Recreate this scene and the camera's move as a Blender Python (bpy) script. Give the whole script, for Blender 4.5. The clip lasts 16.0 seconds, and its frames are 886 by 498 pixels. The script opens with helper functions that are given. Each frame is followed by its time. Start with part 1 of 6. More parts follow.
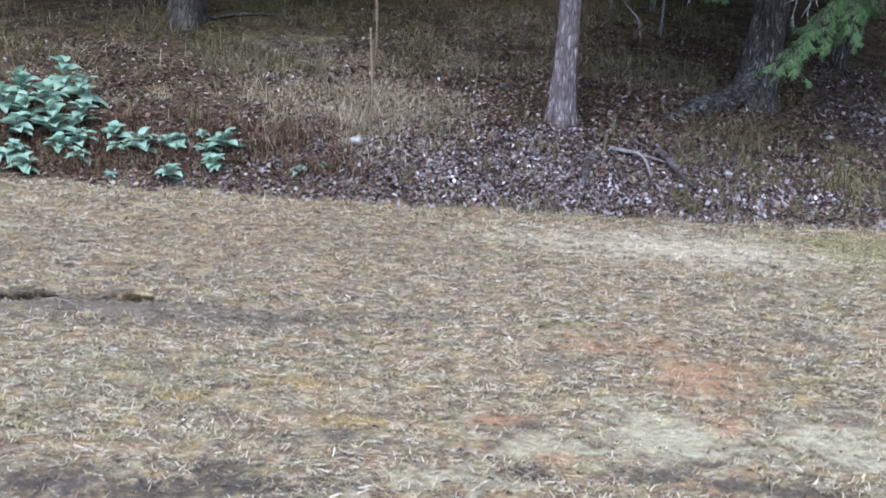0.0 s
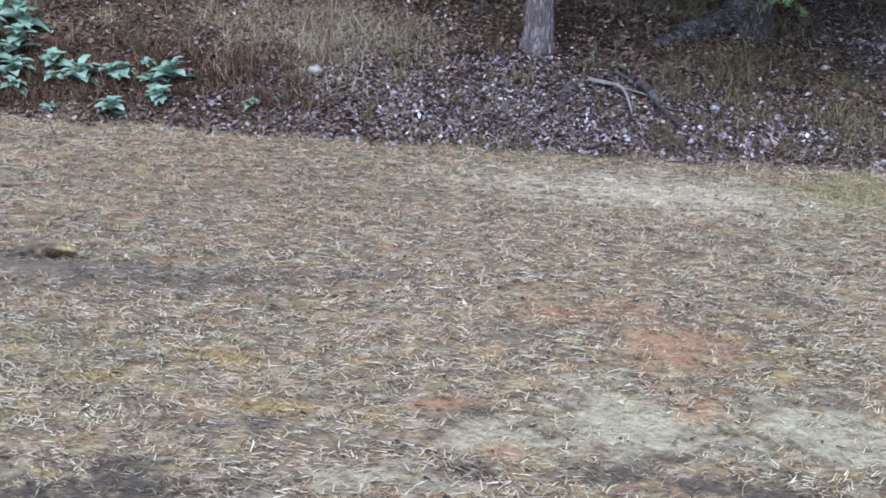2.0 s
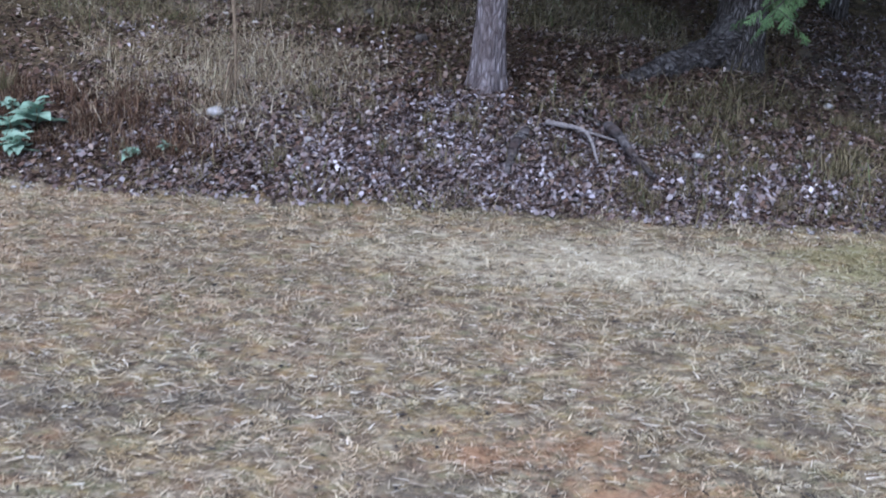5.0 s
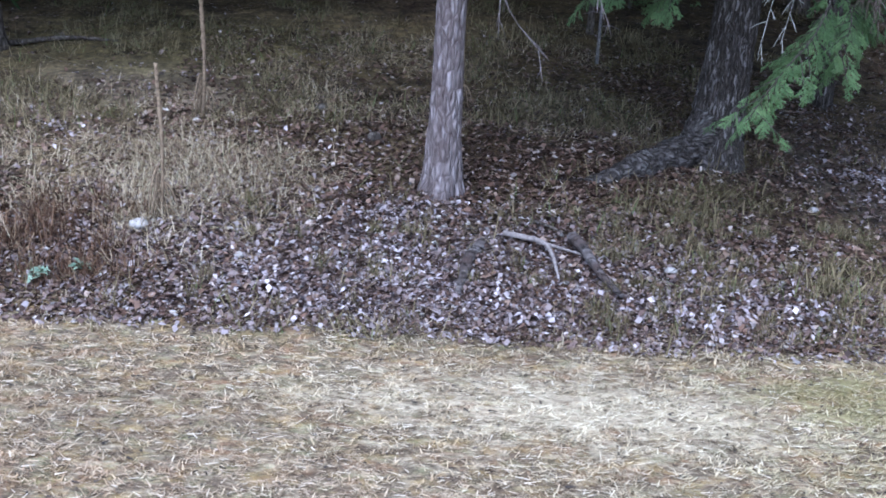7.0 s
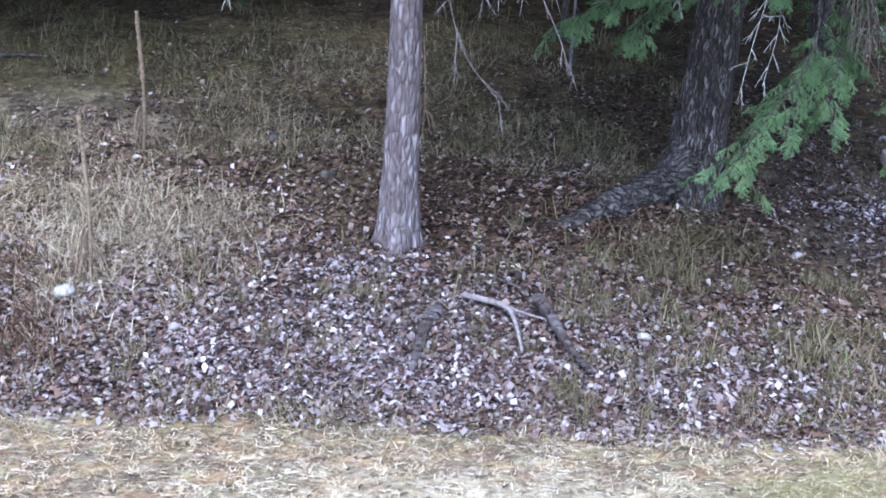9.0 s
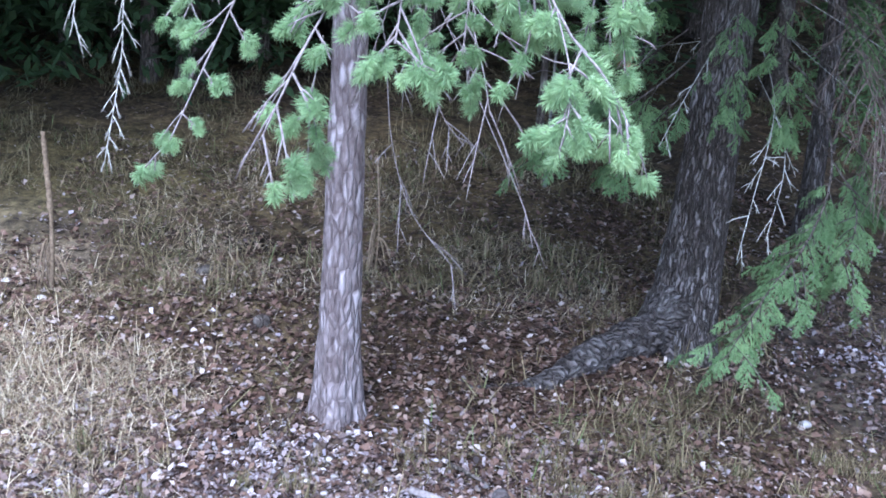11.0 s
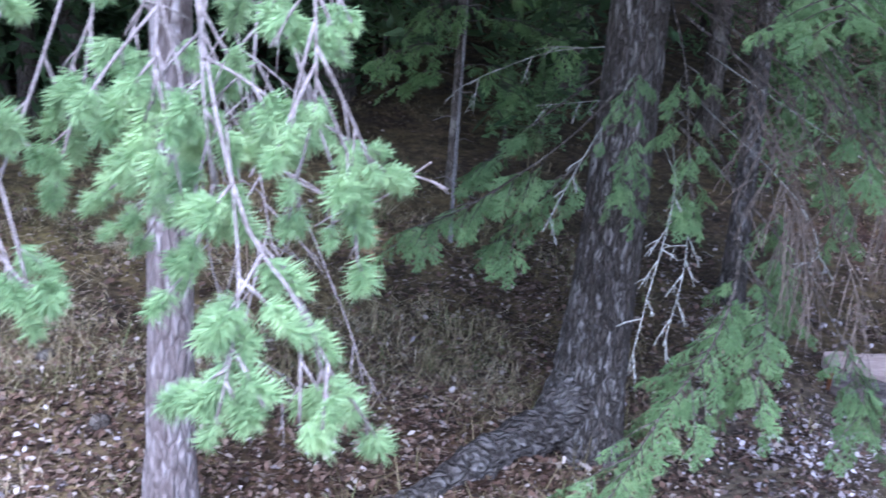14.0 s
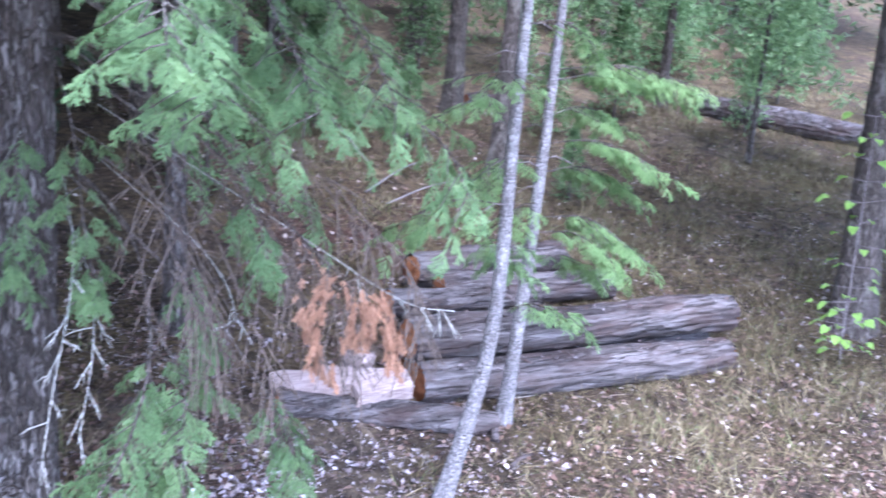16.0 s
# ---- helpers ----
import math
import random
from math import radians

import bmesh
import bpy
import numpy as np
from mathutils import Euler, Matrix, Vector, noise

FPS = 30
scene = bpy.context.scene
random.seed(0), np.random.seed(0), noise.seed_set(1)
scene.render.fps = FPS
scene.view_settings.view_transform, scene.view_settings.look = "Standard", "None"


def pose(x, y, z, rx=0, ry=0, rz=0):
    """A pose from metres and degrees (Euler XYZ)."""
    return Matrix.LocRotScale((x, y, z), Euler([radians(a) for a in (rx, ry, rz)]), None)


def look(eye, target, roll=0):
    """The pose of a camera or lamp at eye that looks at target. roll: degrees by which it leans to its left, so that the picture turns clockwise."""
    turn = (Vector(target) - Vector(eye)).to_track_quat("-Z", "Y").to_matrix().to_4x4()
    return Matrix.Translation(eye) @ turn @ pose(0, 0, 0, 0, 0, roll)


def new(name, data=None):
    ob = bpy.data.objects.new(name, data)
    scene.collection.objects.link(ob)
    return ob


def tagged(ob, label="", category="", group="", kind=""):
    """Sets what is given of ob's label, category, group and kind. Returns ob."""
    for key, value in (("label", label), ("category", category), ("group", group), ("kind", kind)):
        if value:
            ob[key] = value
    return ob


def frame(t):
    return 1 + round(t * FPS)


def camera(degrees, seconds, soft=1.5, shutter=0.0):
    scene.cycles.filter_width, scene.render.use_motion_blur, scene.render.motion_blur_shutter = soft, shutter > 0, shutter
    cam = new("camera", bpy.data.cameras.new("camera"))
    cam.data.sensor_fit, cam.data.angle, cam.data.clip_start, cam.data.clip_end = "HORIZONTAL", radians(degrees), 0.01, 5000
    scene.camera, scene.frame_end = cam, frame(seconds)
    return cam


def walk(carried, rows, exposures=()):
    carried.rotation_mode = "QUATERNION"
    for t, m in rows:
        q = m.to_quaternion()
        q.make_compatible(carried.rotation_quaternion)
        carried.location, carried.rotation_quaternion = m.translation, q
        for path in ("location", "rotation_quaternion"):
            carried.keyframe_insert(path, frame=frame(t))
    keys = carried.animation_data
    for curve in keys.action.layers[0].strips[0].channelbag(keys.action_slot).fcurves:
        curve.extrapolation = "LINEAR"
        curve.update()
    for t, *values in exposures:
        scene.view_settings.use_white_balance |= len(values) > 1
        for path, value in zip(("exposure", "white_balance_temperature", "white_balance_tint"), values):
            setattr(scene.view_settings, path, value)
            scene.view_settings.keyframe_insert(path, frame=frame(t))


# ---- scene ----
cam = camera(44.0, 16.0, soft=1.7, shutter=0.35)
PATH = [
    (0, (0.15, -0.073, 2.823), (0.105, 1.836, 2.23), 2.9),
    (0.5, (0.218, 0.169, 2.977), (0.164, 2.083, 2.399), 2.9),
    (1, (0.28, 0.341, 2.986), (0.243, 2.229, 2.327), 3.1),
    (1.5, (0.336, 0.523, 2.95), (0.299, 2.404, 2.27), 3.4),
    (2, (0.408, 0.722, 2.871), (0.383, 2.579, 2.128), 3.3),
    (2.5, (0.468, 0.979, 2.746), (0.45, 2.835, 2.001), 3.3),
    (3, (0.537, 1.279, 2.62), (0.525, 3.138, 1.882), 3.1),
    (3.5, (0.613, 1.621, 2.526), (0.603, 3.487, 1.804), 3.0),
    (4, (0.691, 1.968, 2.469), (0.679, 3.84, 1.765), 3.1),
    (4.5, (0.777, 2.302, 2.488), (0.763, 4.171, 1.777), 3.2),
    (5, (0.869, 2.67, 2.521), (0.86, 4.55, 1.837), 3.2),
    (5.2, (0.91, 2.826, 2.527), (0.897, 4.718, 1.88), 3.3),
    (7.3, (1.215, 3.704, 2.707), (1.216, 5.623, 2.143), 2.9),
    (7.5, (1.23, 3.759, 2.767), (1.239, 5.662, 2.15), 2.9),
    (8, (1.266, 3.931, 2.92), (1.3, 5.823, 2.272), 2.9),
    (8.2, (1.286, 4.024, 2.968), (1.317, 5.918, 2.325), 2.7),
    (10.3, (1.496, 5.385, 3.436), (1.528, 7.287, 2.818), 3.1),
    (10.5, (1.528, 5.542, 3.473), (1.567, 7.453, 2.886), 3.0),
    (11, (1.578, 5.883, 3.513), (1.631, 7.809, 2.976), 3.3),
    (11.5, (1.627, 6.163, 3.503), (1.672, 8.093, 2.981), 3.0),
    (12, (1.684, 6.39, 3.505), (1.73, 8.32, 2.983), 3.4),
    (12.5, (1.748, 6.576, 3.536), (1.775, 8.504, 3.006), -0.4),
    (13, (1.887, 6.724, 3.591), (1.939, 8.654, 3.068), 2.3),
    (13.5, (2.039, 6.853, 3.676), (2.106, 8.784, 3.158), 3.2),
    (14, (2.174, 6.969, 3.774), (2.301, 8.896, 3.254), 3.6),
    (14.5, (2.286, 7.057, 3.876), (2.645, 8.953, 3.35), 3.9),
    (15, (2.379, 7.137, 3.97), (2.968, 8.976, 3.452), 4.2),
    (15.5, (2.493, 7.249, 4.094), (3.302, 9.004, 3.581), 4.4),
    (16, (2.603, 7.342, 4.232), (3.618, 8.986, 3.717), 4.4),
]
EXPOSURES = [(0, 1.66, 5460, 11), (0.6, 1.72, 5420, 11), (2, 1.41, 5380, 13), (5.2, 1.3, 5300, 14), (7.5, 1.95, 5210, 13), (8, 1.98, 5190, 14), (10.5, 2.6, 5150, 14), (12.5, 2.57, 5190, 18), (13.5, 2.56, 5180, 17), (14, 2.82, 5180, 19), (14.5, 3.02, 5210, 21), (15, 3.48, 5270, 22), (15.5, 3.36, 5200, 23), (16, 3.44, 5160, 23)]
walk(cam, [(t, look(eye, target, roll)) for t, eye, target, roll in PATH], EXPOSURES)

# ---- light ----
world = bpy.data.worlds.new("sky")
world.use_nodes = True
scene.world = world
wn = world.node_tree
sky = wn.nodes.new("ShaderNodeTexSky")
sky.sky_type = "NISHITA"
sky.sun_disc = False
sky.sun_elevation, sky.sun_rotation = radians(60), radians(200)
# thin cloud greys the sky's blue
cloud = wn.nodes.new("ShaderNodeHueSaturation")
cloud.inputs["Saturation"].default_value = 0.55
wn.links.new(sky.outputs[0], cloud.inputs["Color"])
wn.links.new(cloud.outputs[0], wn.nodes["Background"].inputs[0])
wn.nodes["Background"].inputs[1].default_value = 0.12
sun_data = bpy.data.lights.new("sun", "SUN")
sun_data.energy, sun_data.angle, sun_data.color = 1.5, radians(50), (1.0, 0.96, 0.9)
sun = new("sun", sun_data)
sun.matrix_world = look((-3, -9, 17), (0, 0, 0))

# ---- mesh helpers ----
rng = np.random.default_rng(7)


class Builder:
    """Collects verts and faces for one mesh."""

    def __init__(self):
        self.v, self.f = [], []

    def add(self, verts, faces):
        n = len(self.v)
        self.v += [tuple(p) for p in verts]
        self.f += [tuple(n + i for i in face) for face in faces]

    def mesh(self, name, smooth=True):
        me = bpy.data.meshes.new(name)
        me.from_pydata(self.v, [], self.f)
        if smooth:
            me.polygons.foreach_set("use_smooth", [True] * len(me.polygons))
        me.update()
        return me

    def tube(self, pts, radii, sides=6, relief=0.0, freq=8.0, stretch=0.3, flare=0.0, close=True, lobes=5):
        """A tapering limb along pts; relief carves bark into it, flare widens its foot in lobes."""
        pts = [Vector(p) for p in pts]
        up = Vector((0.31, 0.95, 0.05))
        rings = []
        for i, p in enumerate(pts):
            d = (pts[min(i + 1, len(pts) - 1)] - pts[max(i - 1, 0)]).normalized()
            a = d.cross(up).normalized()
            b = d.cross(a)
            ring = []
            for k in range(sides):
                th = 2 * math.pi * k / sides
                r = radii[i]
                if flare:
                    s = math.exp(-i * flare)
                    r *= 1 + s * (0.45 + 0.3 * math.sin(lobes * th + 1.0) + 0.15 * math.sin(3 * th + 2.0))
                if relief:
                    q = p + (a * math.cos(th) + b * math.sin(th)) * radii[i]
                    n = noise.noise(Vector((q.x * freq, q.y * freq, q.z * freq * stretch)))
                    m = noise.noise(Vector((q.x * freq * 2.3, q.y * freq * 2.3, q.z * freq * stretch * 1.7 + 9)))
                    r *= 1 + relief * (0.6 - 2.2 * abs(n) + 0.7 * m)
                ring.append(p + (a * math.cos(th) + b * math.sin(th)) * r)
            rings.append(ring)
        faces = []
        for i in range(len(pts) - 1):
            for k in range(sides):
                k2 = (k + 1) % sides
                faces.append((i * sides + k, i * sides + k2, (i + 1) * sides + k2, (i + 1) * sides + k))
        if close:
            faces.append(tuple(range(sides - 1, -1, -1)))
            faces.append(tuple((len(pts) - 1) * sides + k for k in range(sides)))
        self.add([p for ring in rings for p in ring], faces)


def quad_mesh(name, co, n):
    """A mesh of n separate quads from an array of 4n corners."""
    me = bpy.data.meshes.new(name)
    me.vertices.add(4 * n)
    me.vertices.foreach_set("co", np.asarray(co, np.float32).ravel())
    me.loops.add(4 * n)
    me.loops.foreach_set("vertex_index", np.arange(4 * n, dtype=np.int32))
    me.polygons.add(n)
    me.polygons.foreach_set("loop_start", np.arange(0, 4 * n, 4, dtype=np.int32))
    me.update(calc_edges=True)
    return me


def thing(name, label, category, group="", loc=(0, 0, 0), kind=""):
    ob = new(name)
    ob.location = loc
    ob.empty_display_size = 0.1
    return tagged(ob, label, category, group, kind)


def part(name, me, material, parent, label="", m=None):
    """Links a mesh as one part under a thing or a part; m is its pose in the world."""
    if isinstance(me, Builder):
        me = me.mesh(name)
    if material and not me.materials:
        me.materials.append(material)
    ob = new(name, me)
    ob.parent = parent
    origin, p = Vector((0, 0, 0)), parent
    while p:
        origin, p = origin + p.location, p.parent
    ob.matrix_basis = Matrix.Translation(-origin) @ (m or Matrix())
    if label:
        ob["label"] = label
    return ob


def whole(name, me, material, label, category, group="", kind=""):
    if isinstance(me, Builder):
        me = me.mesh(name)
    if not me.materials:
        me.materials.append(material)
    return tagged(new(name, me), label, category, group, kind)


def bezier(a, b, c, n):
    a, b, c = Vector(a), Vector(b), Vector(c)
    return [a * (1 - t) ** 2 + b * 2 * t * (1 - t) + c * t * t for t in [i / (n - 1) for i in range(n)]]


def smooth_line(pts, n):
    """A smooth line of n points through pts."""
    p = [Vector(q) for q in pts]
    p = [p[0] * 2 - p[1]] + p + [p[-1] * 2 - p[-2]]
    out = []
    for i in range(n):
        s = i / (n - 1) * (len(p) - 3)
        k = min(int(s), len(p) - 4)
        t = s - k
        a, b, c, d = p[k:k + 4]
        out.append(0.5 * (2 * b + (c - a) * t + (2 * a - 5 * b + 4 * c - d) * t * t + (3 * b - a - 3 * c + d) * t ** 3))
    return out


def taper(r0, r1, n, power=1.0):
    return [r0 + (r1 - r0) * (i / (n - 1)) ** power for i in range(n)]


# ---- ground form ----
STEP = [-500, 0, 0.5, 1, 1.7, 2.5, 3.3, 4, 6, 10, 20, 60, 400]
RISE = [0, 0, 0.17, 0.32, 0.5, 0.64, 0.78, 0.84, 1.15, 1.8, 3.4, 9, 40]


def edge(x):
    """Where the mown grass ends and the bank begins."""
    return 10.45 + 0.12 * np.sin(1.1 * x + 0.4) + 0.08 * np.sin(2.7 * x)


def height(x, y):
    x, y = np.asarray(x, float), np.asarray(y, float)
    s = y - edge(x)
    return np.interp(s, STEP, RISE) - np.clip(np.minimum(x, 9) - 1.5, 0, None) * 0.07 * np.clip(s / 2, 0, 1)


def bumps(x, y):
    s = np.clip((np.asarray(y) - 10.2) / 1.0, 0, 1)
    b = 0.5 * np.sin(5.1 * x + 1.3 * y) * np.sin(4.3 * y - 0.7 * x) + 0.5 * np.sin(9.7 * x - 3.1 * y + 1) * np.sin(8.9 * y + 2.2 * x)
    return b * (0.012 + 0.018 * s)


def hz(x, y):
    return float(height(x, y) + bumps(x, y))


# ---- materials ----
def material(name, rough=0.85):
    m = bpy.data.materials.new(name)
    m.use_nodes = True
    nt = m.node_tree
    b = nt.nodes["Principled BSDF"]
    b.inputs["Roughness"].default_value = rough
    b.inputs["Specular IOR Level"].default_value = 0.25
    return m, nt, b


def node(nt, kind, **values):
    n = nt.nodes.new(kind)
    for key, value in values.items():
        n.inputs[key].default_value = value
    return n


def position(nt):
    return nt.nodes.new("ShaderNodeNewGeometry").outputs["Position"]


def grain(nt, scale, detail=4.0, vec=None, stretch=None, rough=0.6):
    n = node(nt, "ShaderNodeTexNoise", Scale=scale, Detail=detail, Roughness=rough)
    src = vec or position(nt)
    if stretch:
        mp = nt.nodes.new("ShaderNodeMapping")
        mp.inputs["Scale"].default_value = stretch
        nt.links.new(src, mp.inputs["Vector"])
        src = mp.outputs[0]
    nt.links.new(src, n.inputs["Vector"])
    return n.outputs["Fac"]


def ramp(nt, fac, stops):
    r = nt.nodes.new("ShaderNodeValToRGB")
    while len(r.color_ramp.elements) < len(stops):
        r.color_ramp.elements.new(0.5)
    for e, (at, col) in zip(r.color_ramp.elements, stops):
        e.position, e.color = at, (*col, 1)
    nt.links.new(fac, r.inputs[0])
    return r.outputs[0]


def mix(nt, fac, a, b, blend="MIX"):
    n = nt.nodes.new("ShaderNodeMix")
    n.data_type, n.blend_type = "RGBA", blend
    for sock, val in ((n.inputs[0], fac), (n.inputs[6], a), (n.inputs[7], b)):
        if isinstance(val, (int, float)):
            sock.default_value = val
        elif isinstance(val, tuple):
            sock.default_value = (*val, 1)
        else:
            nt.links.new(val, sock)
    return n.outputs[2]


def calc(nt, op, a, b=None, clamp=False):
    n = nt.nodes.new("ShaderNodeMath")
    n.operation, n.use_clamp = op, clamp
    for sock, val in zip(n.inputs, (a, b)):
        if val is None:
            continue
        if isinstance(val, (int, float)):
            sock.default_value = val
        else:
            nt.links.new(val, sock)
    return n.outputs[0]


def bump(nt, bsdf, fac, strength, distance):
    b = node(nt, "ShaderNodeBump", Strength=strength, Distance=distance)
    nt.links.new(fac, b.inputs["Height"])
    nt.links.new(b.outputs[0], bsdf.inputs["Normal"])


def blob(nt, pos, cx, cy, rx, ry, warp):
    """A soft patch of ground with a ragged rim."""
    mp = nt.nodes.new("ShaderNodeMapping")
    mp.vector_type = "TEXTURE"
    mp.inputs["Location"].default_value = (cx, cy, 0)
    mp.inputs["Scale"].default_value = (rx, ry, 1e3)
    nt.links.new(pos, mp.inputs["Vector"])
    ln = nt.nodes.new("ShaderNodeVectorMath")
    ln.operation = "LENGTH"
    nt.links.new(mp.outputs[0], ln.inputs[0])
    d = calc(nt, "ADD", ln.outputs["Value"], warp)
    return calc(nt, "MULTIPLY", calc(nt, "SUBTRACT", 2.35, d, True), 1.25, True)


def lawn_colour(nt, base, patches):
    """Lays the lawn's patches over a base colour: rusty, pale, worn and greenish ones, and shade painted into the
    burrows.
    """
    pos = position(nt)
    warp = calc(nt, "MULTIPLY", grain(nt, 2.6, 6.0, rough=0.75), 2.1)
    fine = calc(nt, "MULTIPLY", grain(nt, 14.0, 4.0), 1.2)
    ragged = calc(nt, "ADD", calc(nt, "MULTIPLY", warp, 1.25), calc(nt, "SUBTRACT", calc(nt, "MULTIPLY", fine, 2.0), 1.1))
    for scale, cut, gain, amount, col in ((0.9, 0.45, 3.0, 0.6, (0.4, 0.28, 0.18)), (2.1, 0.48, 5.0, 0.55, (0.2, 0.165, 0.125)), (3.4, 0.51, 7.0, 0.65, (0.45, 0.26, 0.14)),
                                          (5.3, 0.5, 6.0, 0.6, (0.6, 0.45, 0.18)), (8.7, 0.48, 5.0, 0.65, (0.74, 0.67, 0.5)), (6.1, 0.51, 6.0, 0.55, (0.34, 0.37, 0.19)), (9.5, 0.56, 8.0, 0.6, (0.07, 0.058, 0.055))):
        spot = grain(nt, scale, 7.0, stretch=(0.8, 1.3, 1), rough=0.72)
        base = mix(nt, calc(nt, "MULTIPLY", calc(nt, "MULTIPLY", calc(nt, "SUBTRACT", spot, cut, True), gain, True), amount), base, col)
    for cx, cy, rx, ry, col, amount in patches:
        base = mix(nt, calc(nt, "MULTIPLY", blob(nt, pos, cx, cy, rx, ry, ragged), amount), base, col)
    for scale, low, high in ((17.0, 0.4, 0.55), (5.0, 0.34, 0.6), (38.0, 0.38, 0.5)):
        tone = ramp(nt, grain(nt, scale, 4.0, stretch=(0.75, 1.35, 1)), [(low, (0.42, 0.36, 0.33)), (high, (1, 1, 1))])
        base = mix(nt, 0.45, base, tone, "MULTIPLY")
    return base


RUST, PALE, WORN, OLIVE, DARKSOIL, GOLD, SAND = (0.46, 0.26, 0.145), (0.66, 0.6, 0.45), (0.14, 0.12, 0.1), (0.3, 0.29, 0.12), (0.05, 0.046, 0.046), (0.45, 0.32, 0.09), (0.52, 0.49, 0.34)
LAWN_PATCHES = [
    (-1.2, 9.0, 3.2, 1.2, (0.36, 0.26, 0.18), 0.5), (0.2, 5.6, 4.2, 1.3, (0.56, 0.5, 0.33), 0.35), (2.9, 8.2, 1.7, 1.7, (0.52, 0.48, 0.34), 0.5), (-2.4, 6.0, 1.4, 0.7, (0.46, 0.46, 0.33), 0.5), (2.7, 6.2, 1.3, 1.2, (0.5, 0.47, 0.3), 0.5), (-3.4, 8.6, 1.2, 0.7, (0.3, 0.26, 0.2), 0.6),
    (0.7, 8.2, 1.7, 0.7, (0.52, 0.41, 0.31), 0.5), (0.5, 6.8, 1.5, 0.6, (0.66, 0.52, 0.37), 0.5),
    (-1.4, 10.1, 2.2, 0.35, RUST, 0.3), (0.1, 9.95, 1.3, 0.3, RUST, 0.2), (-2.3, 9.3, 1.0, 0.4, RUST, 0.3), (-0.6, 8.3, 0.8, 0.4, RUST, 0.25),
    (2.1, 9.45, 1.9, 0.7, PALE, 0.85), (0.7, 9.6, 1.2, 0.5, PALE, 0.6), (2.9, 9.3, 1.1, 0.6, PALE, 0.6), (2.0, 9.5, 0.8, 0.35, (0.74, 0.69, 0.54), 0.6),
    (1.4, 5.62, 0.75, 0.36, SAND, 0.9), (2.35, 5.68, 0.65, 0.42, SAND, 0.95), (0.7, 5.42, 0.5, 0.2, SAND, 0.8), (1.15, 6.02, 0.34, 0.2, SAND, 0.7), (0.08, 5.0, 0.5, 0.16, SAND, 0.8),
    (1.68, 6.58, 0.5, 0.46, RUST, 0.72), (1.08, 6.95, 0.34, 0.18, RUST, 0.72), (1.35, 7.05, 0.5, 0.2, RUST, 0.6), (1.0, 7.35, 0.4, 0.15, GOLD, 0.5), (1.55, 7.06, 0.22, 0.16, RUST, 0.7), (2.1, 6.75, 0.2, 0.2, RUST, 0.6), (1.74, 5.8, 0.2, 0.24, RUST, 0.7), (0.7, 5.29, 0.18, 0.12, RUST, 0.7), (0.38, 5.73, 0.28, 0.13, RUST, 0.75), (0.8, 5.82, 0.28, 0.11, RUST, 0.6),
    (-2.6, 7.15, 1.6, 0.4, WORN, 0.9), (-1.4, 7.1, 1.0, 0.4, WORN, 0.8), (-2.2, 8.0, 1.0, 0.3, WORN, 0.5), (-0.8, 7.9, 0.8, 0.25, WORN, 0.5), (-0.35, 7.24, 0.6, 0.22, WORN, 0.7), (-0.6, 8.95, 0.9, 0.3, WORN, 0.4),
    # the first two paint the burrows' inner shade near-black
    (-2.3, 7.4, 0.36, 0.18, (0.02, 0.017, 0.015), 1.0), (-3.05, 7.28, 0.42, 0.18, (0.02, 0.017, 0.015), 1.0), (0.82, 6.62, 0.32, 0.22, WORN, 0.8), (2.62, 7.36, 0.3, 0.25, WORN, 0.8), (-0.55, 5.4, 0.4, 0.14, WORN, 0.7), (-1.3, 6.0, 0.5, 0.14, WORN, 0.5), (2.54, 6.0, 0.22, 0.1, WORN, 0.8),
    (-1.43, 5.78, 0.24, 0.14, GOLD, 0.7), (-0.82, 6.08, 0.28, 0.12, GOLD, 0.7), (-0.46, 5.58, 0.25, 0.11, GOLD, 0.7), (-0.04, 5.63, 0.2, 0.1, GOLD, 0.6), (0.83, 7.12, 0.3, 0.16, GOLD, 0.6), (-0.45, 6.8, 0.4, 0.14, GOLD, 0.4), (2.39, 6.5, 0.35, 0.2, GOLD, 0.5), (0.5, 6.3, 0.3, 0.14, GOLD, 0.5),
    (3.75, 9.8, 0.9, 0.6, OLIVE, 0.75), (3.5, 8.9, 0.8, 0.7, OLIVE, 0.5), (-0.85, 6.35, 0.35, 0.2, OLIVE, 0.4), (-1.8, 6.1, 0.7, 0.35, OLIVE, 0.55), (-2.4, 5.4, 0.8, 0.3, OLIVE, 0.5), (-1.8, 4.72, 1.1, 0.24, DARKSOIL, 0.85), (-0.9, 4.8, 0.6, 0.16, DARKSOIL, 0.85), (-1.1, 5.0, 0.35, 0.12, DARKSOIL, 0.7), (1.2, 5.17, 0.3, 0.13, DARKSOIL, 0.8), (1.7, 5.1, 0.45, 0.12, DARKSOIL, 0.85), (1.49, 5.33, 0.2, 0.07, DARKSOIL, 0.8), (0.56, 5.12, 0.2, 0.12, DARKSOIL, 0.8), (0.55, 5.66, 0.2, 0.09, DARKSOIL, 0.7), (2.7, 5.1, 0.4, 0.1, WORN, 0.6)]


